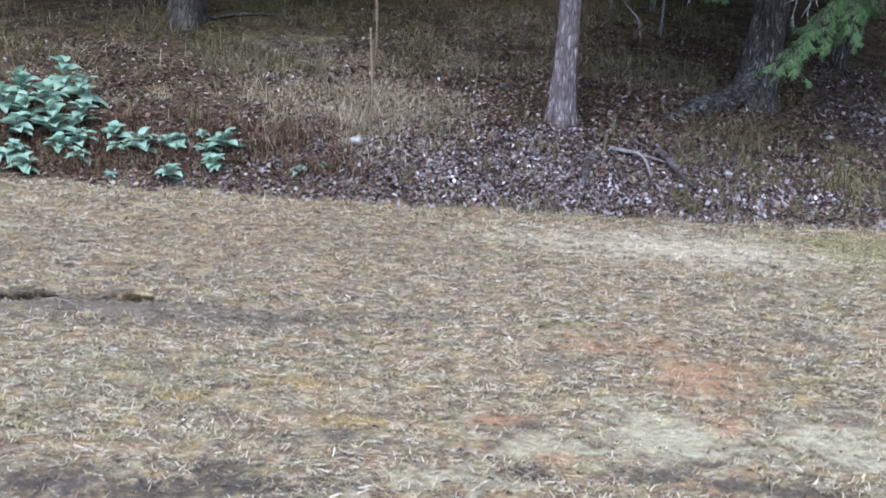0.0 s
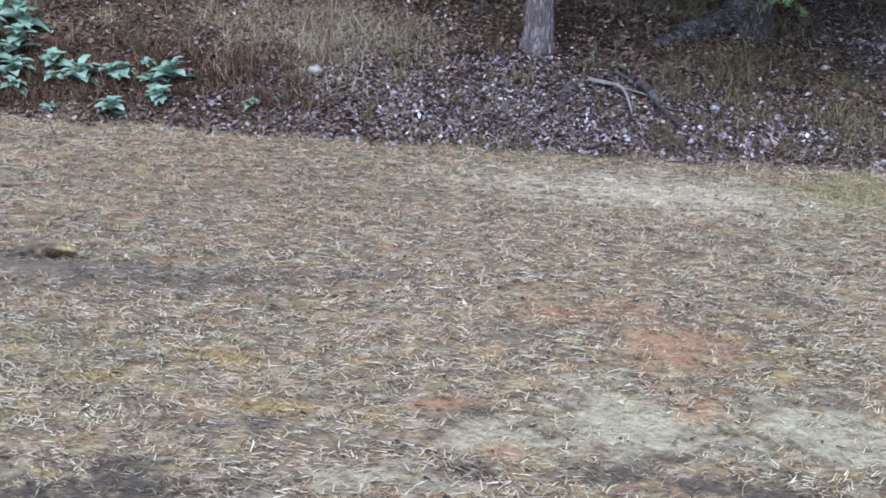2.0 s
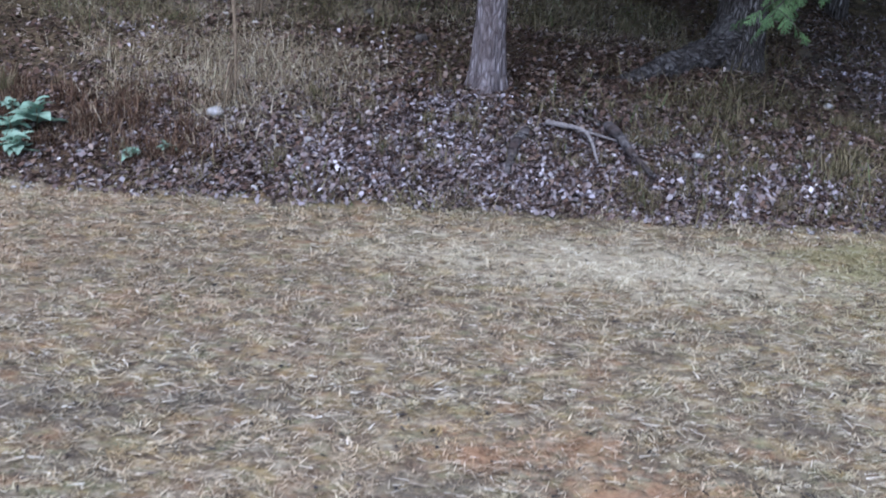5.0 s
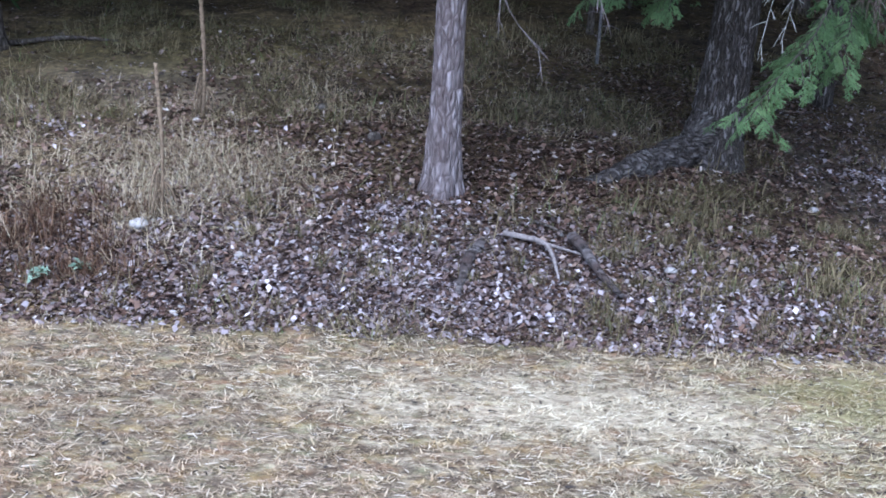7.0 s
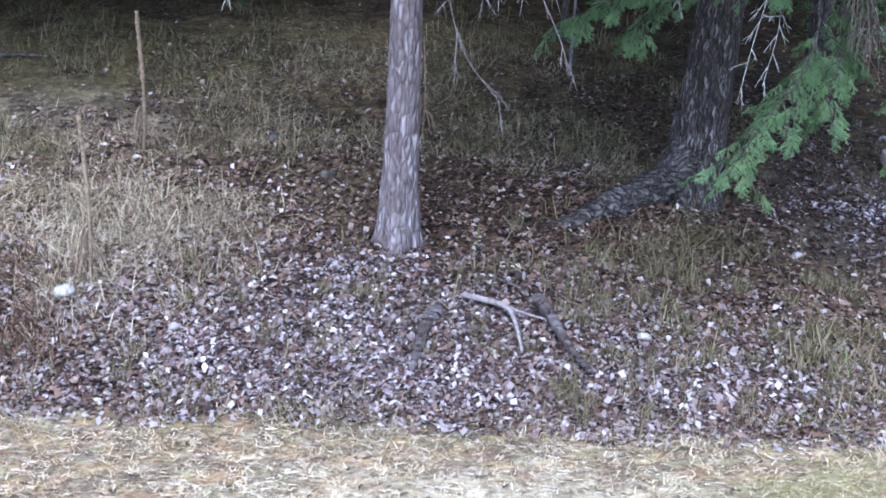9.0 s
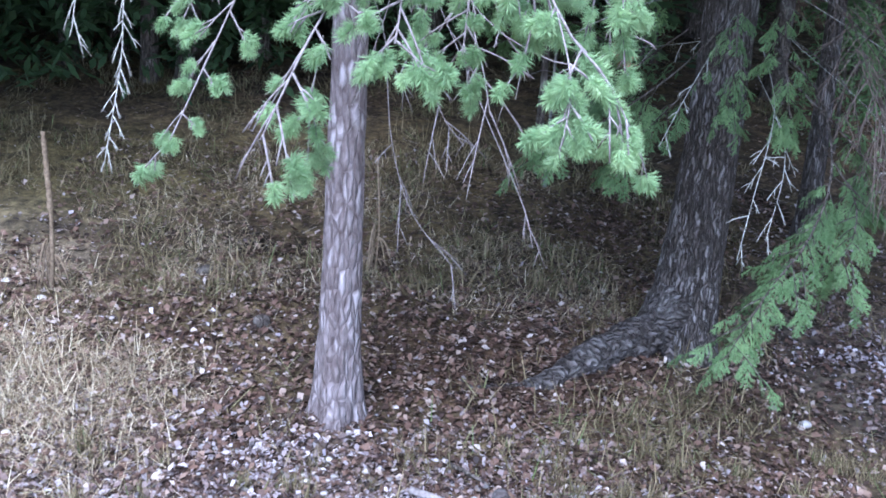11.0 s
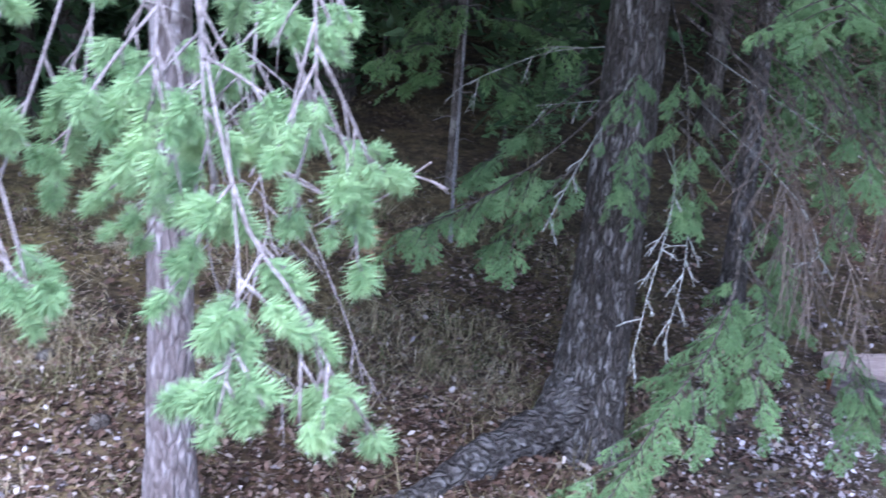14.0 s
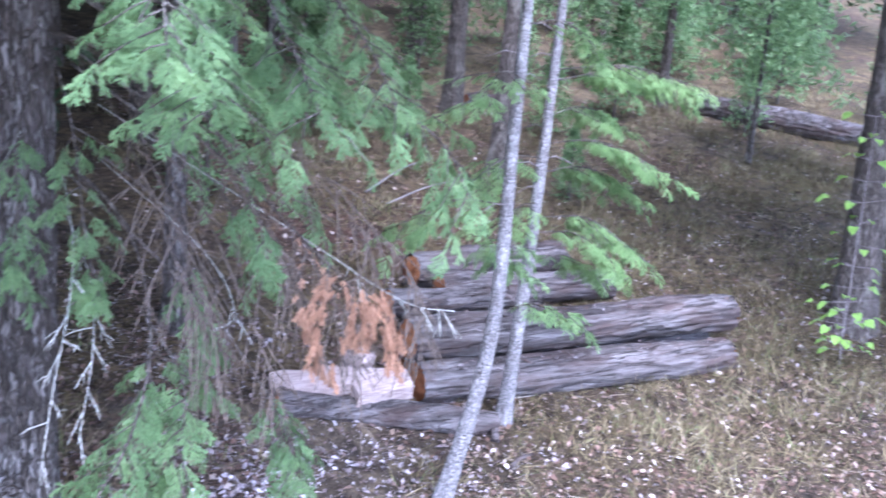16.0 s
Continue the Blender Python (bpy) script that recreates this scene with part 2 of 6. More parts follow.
BANK_PATCHES = [
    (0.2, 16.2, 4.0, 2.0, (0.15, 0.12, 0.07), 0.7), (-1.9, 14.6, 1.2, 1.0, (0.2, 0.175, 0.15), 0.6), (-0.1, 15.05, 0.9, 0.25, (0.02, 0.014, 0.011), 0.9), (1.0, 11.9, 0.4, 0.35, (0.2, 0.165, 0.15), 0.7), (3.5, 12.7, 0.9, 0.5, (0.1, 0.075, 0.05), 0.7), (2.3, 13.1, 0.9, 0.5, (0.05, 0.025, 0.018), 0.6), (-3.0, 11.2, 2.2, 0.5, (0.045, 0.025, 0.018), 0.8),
        # (12.5, 25) paints light onto the far floor; (9.5, 13.6) paints in shade
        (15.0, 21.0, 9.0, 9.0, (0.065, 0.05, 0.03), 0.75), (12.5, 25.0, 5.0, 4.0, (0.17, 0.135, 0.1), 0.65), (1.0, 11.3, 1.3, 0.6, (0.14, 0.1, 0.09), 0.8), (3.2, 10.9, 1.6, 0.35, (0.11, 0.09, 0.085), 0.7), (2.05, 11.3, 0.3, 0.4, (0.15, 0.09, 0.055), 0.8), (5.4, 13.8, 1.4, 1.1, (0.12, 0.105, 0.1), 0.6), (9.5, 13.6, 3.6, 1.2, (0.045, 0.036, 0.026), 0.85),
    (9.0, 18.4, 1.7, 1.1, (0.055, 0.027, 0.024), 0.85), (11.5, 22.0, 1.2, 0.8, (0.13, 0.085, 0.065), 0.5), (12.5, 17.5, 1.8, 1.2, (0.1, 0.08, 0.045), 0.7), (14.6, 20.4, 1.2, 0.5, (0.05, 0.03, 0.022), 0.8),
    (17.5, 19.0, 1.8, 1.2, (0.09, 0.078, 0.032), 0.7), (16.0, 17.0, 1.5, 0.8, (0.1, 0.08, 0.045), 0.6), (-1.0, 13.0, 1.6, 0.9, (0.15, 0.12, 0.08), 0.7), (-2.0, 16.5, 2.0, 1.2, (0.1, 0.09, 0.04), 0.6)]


def island(nt):
    return nt.nodes.new("ShaderNodeNewGeometry").outputs["Random Per Island"]


def object_random(nt):
    return nt.nodes.new("ShaderNodeObjectInfo").outputs["Random"]


def make_ground():
    m, nt, b = material("ground_soil", 0.95)
    pos = position(nt)
    sep = nt.nodes.new("ShaderNodeSeparateXYZ")
    nt.links.new(pos, sep.inputs[0])
    thatch = ramp(nt, grain(nt, 40, 6.0, stretch=(1, 2.2, 1)), [(0.3, (0.03, 0.024, 0.02)), (0.5, (0.11, 0.085, 0.06)), (0.7, (0.26, 0.21, 0.15))])
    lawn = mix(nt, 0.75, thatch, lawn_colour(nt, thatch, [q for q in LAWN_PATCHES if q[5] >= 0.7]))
    litter = ramp(nt, grain(nt, 22, 6.0), [(0.3, (0.016, 0.012, 0.01)), (0.5, (0.055, 0.036, 0.027)), (0.72, (0.15, 0.115, 0.09))])
    litter = mix(nt, calc(nt, "MULTIPLY", calc(nt, "SUBTRACT", grain(nt, 0.8, 4.0), 0.42, True), 3.0, True), litter, (0.09, 0.075, 0.035))
    litter = mix(nt, calc(nt, "MULTIPLY", calc(nt, "SUBTRACT", grain(nt, 0.45, 5.0), 0.47, True), 5.0, True), litter, (0.085, 0.068, 0.042))
    ragged = calc(nt, "MULTIPLY", grain(nt, 3.0, 6.0), 1.6)
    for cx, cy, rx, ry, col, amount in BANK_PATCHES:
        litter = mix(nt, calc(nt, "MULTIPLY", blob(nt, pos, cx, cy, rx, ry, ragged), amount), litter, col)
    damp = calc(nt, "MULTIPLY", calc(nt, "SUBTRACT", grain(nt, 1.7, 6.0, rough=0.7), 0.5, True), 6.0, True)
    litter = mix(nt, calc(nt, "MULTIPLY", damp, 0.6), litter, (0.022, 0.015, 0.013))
    for scale, low, high in ((3.2, (0.3, 0.27, 0.25), (1.35, 1.3, 1.15)), (11.0, (0.35, 0.33, 0.32), (1.5, 1.45, 1.35))):
        litter = mix(nt, 0.75, litter, ramp(nt, grain(nt, scale, 8.0, rough=0.75), [(0.4, low), (0.6, high)]), "MULTIPLY")
    wob = calc(nt, "MULTIPLY", calc(nt, "SUBTRACT", grain(nt, 2.5, 5.0), 0.5), 0.9)
    line = calc(nt, "ADD", sep.outputs["Y"], wob)
    past = calc(nt, "MULTIPLY", calc(nt, "SUBTRACT", line, 10.4), 4.0, True)
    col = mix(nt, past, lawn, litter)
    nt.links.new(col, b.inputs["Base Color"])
    bump(nt, b, grain(nt, 60, 5.0), 0.6, 0.02)
    return m


def make_stuff(name, stops, rough=0.85, lawn=False, translucent=0.0, variation=0.35, mottle=0.8):
    """A material for many small pieces, each with a tone of its own."""
    m, nt, b = material(name, rough)
    col = ramp(nt, island(nt), stops)
    col = mix(nt, variation, col, ramp(nt, grain(nt, 130, 3.0), [(0.3, (0.25, 0.25, 0.25)), (0.7, (1, 1, 1))]), "MULTIPLY")
    if lawn:
        base = lawn_colour(nt, col, LAWN_PATCHES)
        col = mix(nt, mottle, col, base)
    nt.links.new(col, b.inputs["Base Color"])
    if translucent:
        thin(nt, b, col, translucent)
    return m


def thin(nt, b, col, amount):
    """Lets light through a thin leaf."""
    tr = nt.nodes.new("ShaderNodeBsdfTranslucent")
    ms = nt.nodes.new("ShaderNodeMixShader")
    ms.inputs[0].default_value = amount
    if isinstance(col, tuple):
        tr.inputs[0].default_value = (*col, 1)
    else:
        nt.links.new(col, tr.inputs[0])
    nt.links.new(b.outputs[0], ms.inputs[1])
    nt.links.new(tr.outputs[0], ms.inputs[2])
    nt.links.new(ms.outputs[0], nt.nodes["Material Output"].inputs[0])


def make_leafage(name, dark, light, amount=0.3, rough=0.6):
    """Leaves or needles that vary from spray to spray, with older and fresher shoots."""
    m, nt, b = material(name, rough)
    a = ramp(nt, object_random(nt), [(0.0, dark), (1.0, light)])
    clump = ramp(nt, grain(nt, 6.5, 4.0, rough=0.7), [(0.36, tuple(0.4 * v for v in dark)), (0.5, dark), (0.64, light)])
    c = mix(nt, 0.6, a, clump)
    c = mix(nt, calc(nt, "MULTIPLY", grain(nt, 22, 3.0), 0.7), c, tuple(0.5 * v for v in dark))
    c = mix(nt, calc(nt, "MULTIPLY", island(nt), 0.4), c, light)
    nt.links.new(c, b.inputs["Base Color"])
    thin(nt, b, c, amount)
    return m


def make_bark(name, deep, mid, pale, scale, stretch, depth, patch=(0.35, 0.33, 0.3), patch_amount=0.4, flakes=0.0, along=2, warp=0.1, cracks=4.0, gap=0.75):
    """Plated bark, its plates drawn out along one axis; some plates are weathered paler."""
    m, nt, b = material(name, 0.9)
    tc = nt.nodes.new("ShaderNodeTexCoord").outputs["Object"]
    draw = [1.0, 1.0, 1.0]
    draw[along] = stretch
    draw = tuple(draw)
    n1 = grain(nt, scale * 1.6, 6.0, tc, draw, 0.65)
    vo = node(nt, "ShaderNodeTexVoronoi", Scale=scale * 1.3)
    vo.feature = "DISTANCE_TO_EDGE"
    swirl = node(nt, "ShaderNodeTexNoise", Scale=scale * 0.35, Detail=3.0)
    nt.links.new(tc, swirl.inputs["Vector"])
    mp = nt.nodes.new("ShaderNodeMapping")
    mp.inputs["Scale"].default_value = draw
    nt.links.new(mix(nt, warp, tc, swirl.outputs["Color"]), mp.inputs["Vector"])
    nt.links.new(mp.outputs[0], vo.inputs["Vector"])
    crack = calc(nt, "MULTIPLY", vo.outputs["Distance"], cracks, True)
    col = ramp(nt, n1, [(0.3, deep), (0.5, mid), (0.7, pale)])
    col = mix(nt, calc(nt, "MULTIPLY", calc(nt, "SUBTRACT", 0.8, crack, True), gap), col, deep)
    if flakes:
        cell = node(nt, "ShaderNodeTexVoronoi", Scale=scale * 1.3)
        nt.links.new(mp.outputs[0], cell.inputs["Vector"])
        one = nt.nodes.new("ShaderNodeSeparateXYZ")
        nt.links.new(cell.outputs["Color"], one.inputs[0])
        flake = calc(nt, "MULTIPLY", calc(nt, "SUBTRACT", one.outputs[0], 0.58, True), 4.0, True)
        worn = calc(nt, "MULTIPLY", calc(nt, "MULTIPLY", flake, calc(nt, "MULTIPLY", crack, 1.3, True)), calc(nt, "MULTIPLY", n1, 1.7, True))
        col = mix(nt, calc(nt, "MULTIPLY", worn, flakes), col, patch)
    spots = calc(nt, "MULTIPLY", calc(nt, "SUBTRACT", grain(nt, scale * 0.3, 6.0, tc, (1, 1, 0.5), 0.7), 0.52, True), 7.0, True)
    col = mix(nt, calc(nt, "MULTIPLY", spots, patch_amount), col, patch)
    nt.links.new(col, b.inputs["Base Color"])
    bump(nt, b, calc(nt, "ADD", calc(nt, "MULTIPLY", crack, 1.2), calc(nt, "MULTIPLY", n1, 0.6)), 1.0, depth)
    return m


def make_plain(name, dark, light, scale=30, rough=0.85, stretch=None, depth=0.004):
    m, nt, b = material(name, rough)
    tc = nt.nodes.new("ShaderNodeTexCoord").outputs["Object"]
    g = grain(nt, scale, 5.0, tc, stretch)
    c = ramp(nt, g, [(0.3, dark), (0.7, light)])
    c = mix(nt, calc(nt, "MULTIPLY", object_random(nt), 0.35), c, dark)
    nt.links.new(c, b.inputs["Base Color"])
    bump(nt, b, g, 0.6, depth)
    return m


def make_log(name):
    """Weathered wood: grey fibres along x, dark splits and brown rotten patches."""
    m, nt, b = material(name, 0.9)
    tc = nt.nodes.new("ShaderNodeTexCoord").outputs["Object"]
    fibre = grain(nt, 4.0, 8.0, tc, (0.35, 3.2, 3.2), 0.72)
    split = grain(nt, 2.2, 4.0, tc, (0.3, 5, 5))
    col = ramp(nt, fibre, [(0.28, (0.022, 0.018, 0.018)), (0.46, (0.075, 0.065, 0.066)), (0.62, (0.17, 0.155, 0.16)), (0.78, (0.33, 0.31, 0.325))])
    gap = calc(nt, "MULTIPLY", calc(nt, "SUBTRACT", 0.022, calc(nt, "ABSOLUTE", calc(nt, "SUBTRACT", split, 0.5)), True), 45.0, True)
    col = mix(nt, calc(nt, "MULTIPLY", gap, 0.8), col, (0.025, 0.02, 0.02))
    rot = calc(nt, "MULTIPLY", calc(nt, "SUBTRACT", grain(nt, 2.7, 6.0, tc, (0.6, 1.5, 1.5)), 0.47, True), 6.0, True)
    col = mix(nt, calc(nt, "MULTIPLY", rot, 0.8), col, (0.06, 0.04, 0.036))
    nt.links.new(col, b.inputs["Base Color"])
    bump(nt, b, calc(nt, "SUBTRACT", fibre, gap), 0.9, 0.025)
    return m


GROUND = make_ground()
STRAW = make_stuff("straw", [(0.0, (0.05, 0.04, 0.034)), (0.22, (0.19, 0.145, 0.105)), (0.5, (0.48, 0.385, 0.255)), (0.75, (0.7, 0.6, 0.42)), (1.0, (0.92, 0.86, 0.7))], lawn=True, translucent=0.15)
CUTSTRAW = make_stuff("cut_straw", [(0.0, (0.12, 0.095, 0.08)), (0.3, (0.36, 0.29, 0.21)), (0.65, (0.64, 0.55, 0.42)), (1.0, (0.95, 0.9, 0.8))], rough=0.6, lawn=True, translucent=0.1, mottle=0.6)
CRUMB = make_stuff("crumb", [(0.0, (0.02, 0.018, 0.018)), (0.7, (0.06, 0.05, 0.045)), (1.0, (0.14, 0.11, 0.09))])
BROWNWEED = make_stuff("brown_weed", [(0.0, (0.03, 0.018, 0.013)), (0.5, (0.11, 0.06, 0.038)), (0.85, (0.22, 0.14, 0.09)), (1.0, (0.4, 0.33, 0.24))], translucent=0.15)
TALLSTRAW = make_stuff("tall_straw", [(0.0, (0.09, 0.07, 0.048)), (0.3, (0.34, 0.265, 0.175)), (0.8, (0.6, 0.52, 0.38)), (0.94, (0.74, 0.67, 0.53)), (1.0, (0.28, 0.32, 0.15))], translucent=0.25)
SHADEGRASS = make_stuff("shade_grass", [(0.0, (0.07, 0.058, 0.03)), (0.5, (0.19, 0.16, 0.09)), (0.88, (0.36, 0.3, 0.19)), (1.0, (0.12, 0.18, 0.065))], translucent=0.25)
CLEARGRASS = make_stuff("clearing_grass", [(0.0, (0.05, 0.04, 0.022)), (0.5, (0.13, 0.105, 0.055)), (0.85, (0.24, 0.19, 0.11)), (1.0, (0.11, 0.15, 0.05))], translucent=0.2)
BANKLEAF = make_stuff("bank_leaf", [(0.0, (0.035, 0.026, 0.026)), (0.25, (0.09, 0.055, 0.045)), (0.5, (0.18, 0.13, 0.122)), (0.8, (0.24, 0.205, 0.215)), (0.96, (0.32, 0.29, 0.31)), (1.0, (0.46, 0.42, 0.45))], rough=0.55)
WOODLEAF = make_stuff("wood_leaf", [(0.0, (0.03, 0.02, 0.017)), (0.35, (0.085, 0.05, 0.038)), (0.68, (0.17, 0.105, 0.08)), (0.88, (0.27, 0.2, 0.165)), (1.0, (0.5, 0.44, 0.42))], rough=0.6)
PALELEAF = make_stuff("pale_leaf", [(0.0, (0.12, 0.09, 0.085)), (0.35, (0.25, 0.21, 0.225)), (0.75, (0.4, 0.36, 0.41)), (1.0, (0.68, 0.63, 0.68))], rough=0.5)
TWIGSTUFF = make_stuff("twig_stuff", [(0.0, (0.03, 0.022, 0.018)), (0.6, (0.1, 0.07, 0.05)), (0.9, (0.26, 0.2, 0.15)), (1.0, (0.5, 0.46, 0.42))])
PEBBLE = make_stuff("pebble", [(0.0, (0.1, 0.095, 0.1)), (0.5, (0.28, 0.265, 0.27)), (1.0, (0.56, 0.53, 0.52))], rough=0.8)
STONE = make_plain("stone_grey", (0.22, 0.215, 0.215), (0.42, 0.405, 0.41), 25)
WHITESTONE = make_plain("stone_white", (0.36, 0.34, 0.32), (0.66, 0.63, 0.6), 25)
PINEBARK = make_bark("pine_bark", (0.07, 0.052, 0.052), (0.16, 0.132, 0.134), (0.24, 0.205, 0.212), 19, 0.3, 0.014, (0.44, 0.4, 0.425), 0.2, 0.75, warp=0.04, cracks=3.0, gap=0.5)
FIRBARK = make_bark("fir_bark", (0.022, 0.018, 0.016), (0.085, 0.072, 0.066), (0.17, 0.15, 0.148), 34, 0.15, 0.035, (0.34, 0.32, 0.325), 0.1, 0.6, warp=0.06, gap=0.65)
FIRROOT = make_bark("fir_root_bark", (0.02, 0.016, 0.015), (0.08, 0.068, 0.065), (0.17, 0.155, 0.155), 15, 0.5, 0.04, (0.3, 0.285, 0.29), 0.3, 0.35, along=0, warp=0.2, gap=0.65)
DARKBARK = make_bark("dark_bark", (0.03, 0.025, 0.022), (0.09, 0.075, 0.068), (0.17, 0.15, 0.14), 18, 0.3, 0.015)
PALEBARK = make_bark("sapling_bark", (0.06, 0.055, 0.055), (0.2, 0.19, 0.2), (0.33, 0.325, 0.34), 22, 1.6, 0.006, (0.46, 0.46, 0.48), 0.4)
TWIG = make_plain("twig_grey", (0.08, 0.066, 0.066), (0.3, 0.27, 0.28), 60)
PALESTICK = make_plain("pale_stick", (0.1, 0.085, 0.085), (0.33, 0.3, 0.3), 30, 0.7)
LICHEN = make_plain("twig_lichen", (0.12, 0.11, 0.1), (0.5, 0.51, 0.49), 45)
DRYSTEM = make_plain("dry_stem", (0.09, 0.065, 0.045), (0.3, 0.23, 0.16), 40)
TANGLE = make_plain("dead_twigs", (0.045, 0.036, 0.032), (0.17, 0.135, 0.115), 40)
OLDLOG = make_log("old_log")
CUTWOOD = make_plain("cut_wood", (0.13, 0.045, 0.02), (0.4, 0.17, 0.075), 14)
SPLITWOOD = make_plain("split_wood", (0.2, 0.15, 0.14), (0.44, 0.36, 0.35), 9, 0.8, (1, 6, 6))
PINENEEDLE = make_leafage("pine_needle", (0.19, 0.33, 0.16), (0.5, 0.67, 0.38), 0.45)
FIRNEEDLE = make_leafage("fir_needle", (0.076, 0.155, 0.064), (0.32, 0.47, 0.225), 0.45)
FRESHNEEDLE = make_leafage("fresh_needle", (0.12, 0.23, 0.085), (0.42, 0.6, 0.27), 0.5)
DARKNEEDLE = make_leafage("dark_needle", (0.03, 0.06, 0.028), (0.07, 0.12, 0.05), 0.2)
RUSTNEEDLE = make_leafage("rust_needle", (0.24, 0.125, 0.08), (0.58, 0.36, 0.245), 0.35)
BROADLEAF = make_leafage("broad_leaf", (0.22, 0.36, 0.27), (0.45, 0.6, 0.48), 0.3)
MAPLELEAF = make_leafage("bright_leaf", (0.2, 0.4, 0.08), (0.4, 0.62, 0.16), 0.45)

# ---- ground ----
def axis(fine0, fine1, step, far0, far1):
    a = list(np.arange(fine0, fine1, step))
    g, p = step, fine1
    while p < far1:
        a.append(p)
        g *= 1.35
        p += g
    a.append(far1)
    g, p, low = step, fine0, []
    while p > far0:
        g *= 1.35
        p -= g
        low.append(max(p, far0))
    return np.array(low[::-1] + a)


def build_ground():
    xs, ys = axis(-7, 21, 0.11, -700, 700), axis(1, 27, 0.08, -700, 900)
    xs, ys = np.union1d(xs, np.arange(-3.5, -1.9, 0.035)), np.union1d(ys, np.arange(7.0, 7.65, 0.025))
    gx, gy = np.meshgrid(xs, ys)
    near = (np.abs(gx - 7) < 16) & (gy > 0) & (gy < 28)
    gz = height(gx, gy) + np.where(near, bumps(gx, gy), 0)
    # two burrows dug slantwise under the turf of the lawn, with a low rim before them
    slant = np.zeros_like(gx)
    for cx, cy, rx in ((-2.28, 7.36, 0.13), (-3.05, 7.26, 0.2)):
        across = gx - cx
        along = gy - cy - 0.25 * across
        deep = np.exp(-((across / rx) ** 2 + (along / 0.085) ** 2) ** 2)
        gz += 0.03 * np.exp(-((across / 0.3) ** 2 + ((along + 0.22) / 0.13) ** 2)) - 0.4 * deep
        slant += 0.42 * deep
    nx, ny = len(xs), len(ys)
    idx = np.arange(nx * ny).reshape(ny, nx)
    faces = np.stack([idx[:-1, :-1], idx[:-1, 1:], idx[1:, 1:], idx[1:, :-1]], -1).reshape(-1, 4)
    me = bpy.data.meshes.new("ground")
    me.from_pydata(np.stack([gx, gy + slant, gz], -1).reshape(-1, 3).tolist(), [], faces.tolist())
    me.polygons.foreach_set("use_smooth", [True] * len(me.polygons))
    whole("ground", me, GROUND, "dry lawn rising into a leaf-strewn wooded bank", "ground", kind="structure")


build_ground()


def blades(n, x, y, length, width, lift, lean_noise=0.0, az=None):
    """Corners of n grass blades lying or standing at x, y; lift is their angle above the ground."""
    az = rng.uniform(0, 2 * np.pi, n) if az is None else az
    z = height(x, y) + bumps(x, y)
    d = np.stack([np.cos(az) * np.cos(lift), np.sin(az) * np.cos(lift), np.sin(lift)], -1)
    side = np.stack([-np.sin(az), np.cos(az), rng.uniform(-0.4, 0.4, n)], -1) * width[:, None] * 0.5
    p = np.stack([x, y, z + 0.004], -1)
    tip = p + d * length[:, None]
    tip[:, 2] -= lean_noise * length
    return np.stack([p - side, p + side, tip + side * 0.35, tip - side * 0.35], 1).reshape(-1, 3)


BARE = [(1.4, 5.6, 0.75, 0.36), (2.35, 5.68, 0.7, 0.42), (0.7, 5.42, 0.45, 0.16), (1.68, 6.5, 0.4, 0.4), (-1.8, 4.72, 1.0, 0.2), (1.5, 5.1, 0.6, 0.12), (0.4, 5.73, 0.2, 0.1)]


def bareness(x, y):
    """How worn the turf is, 0 to 1, with a ragged rim."""
    rim = 0.35 * np.sin(7.1 * x + 3.3 * y) * np.sin(9.3 * y - 2.1 * x) + 0.25 * np.sin(19 * x + 4 * y) * np.sin(23 * y)
    out = np.zeros_like(x)
    for cx, cy, rx, ry in BARE:
        out = np.maximum(out, np.clip(1.9 - 1.3 * np.hypot((x - cx) / rx, (y - cy) / ry) + rim, 0, 1))
    return out


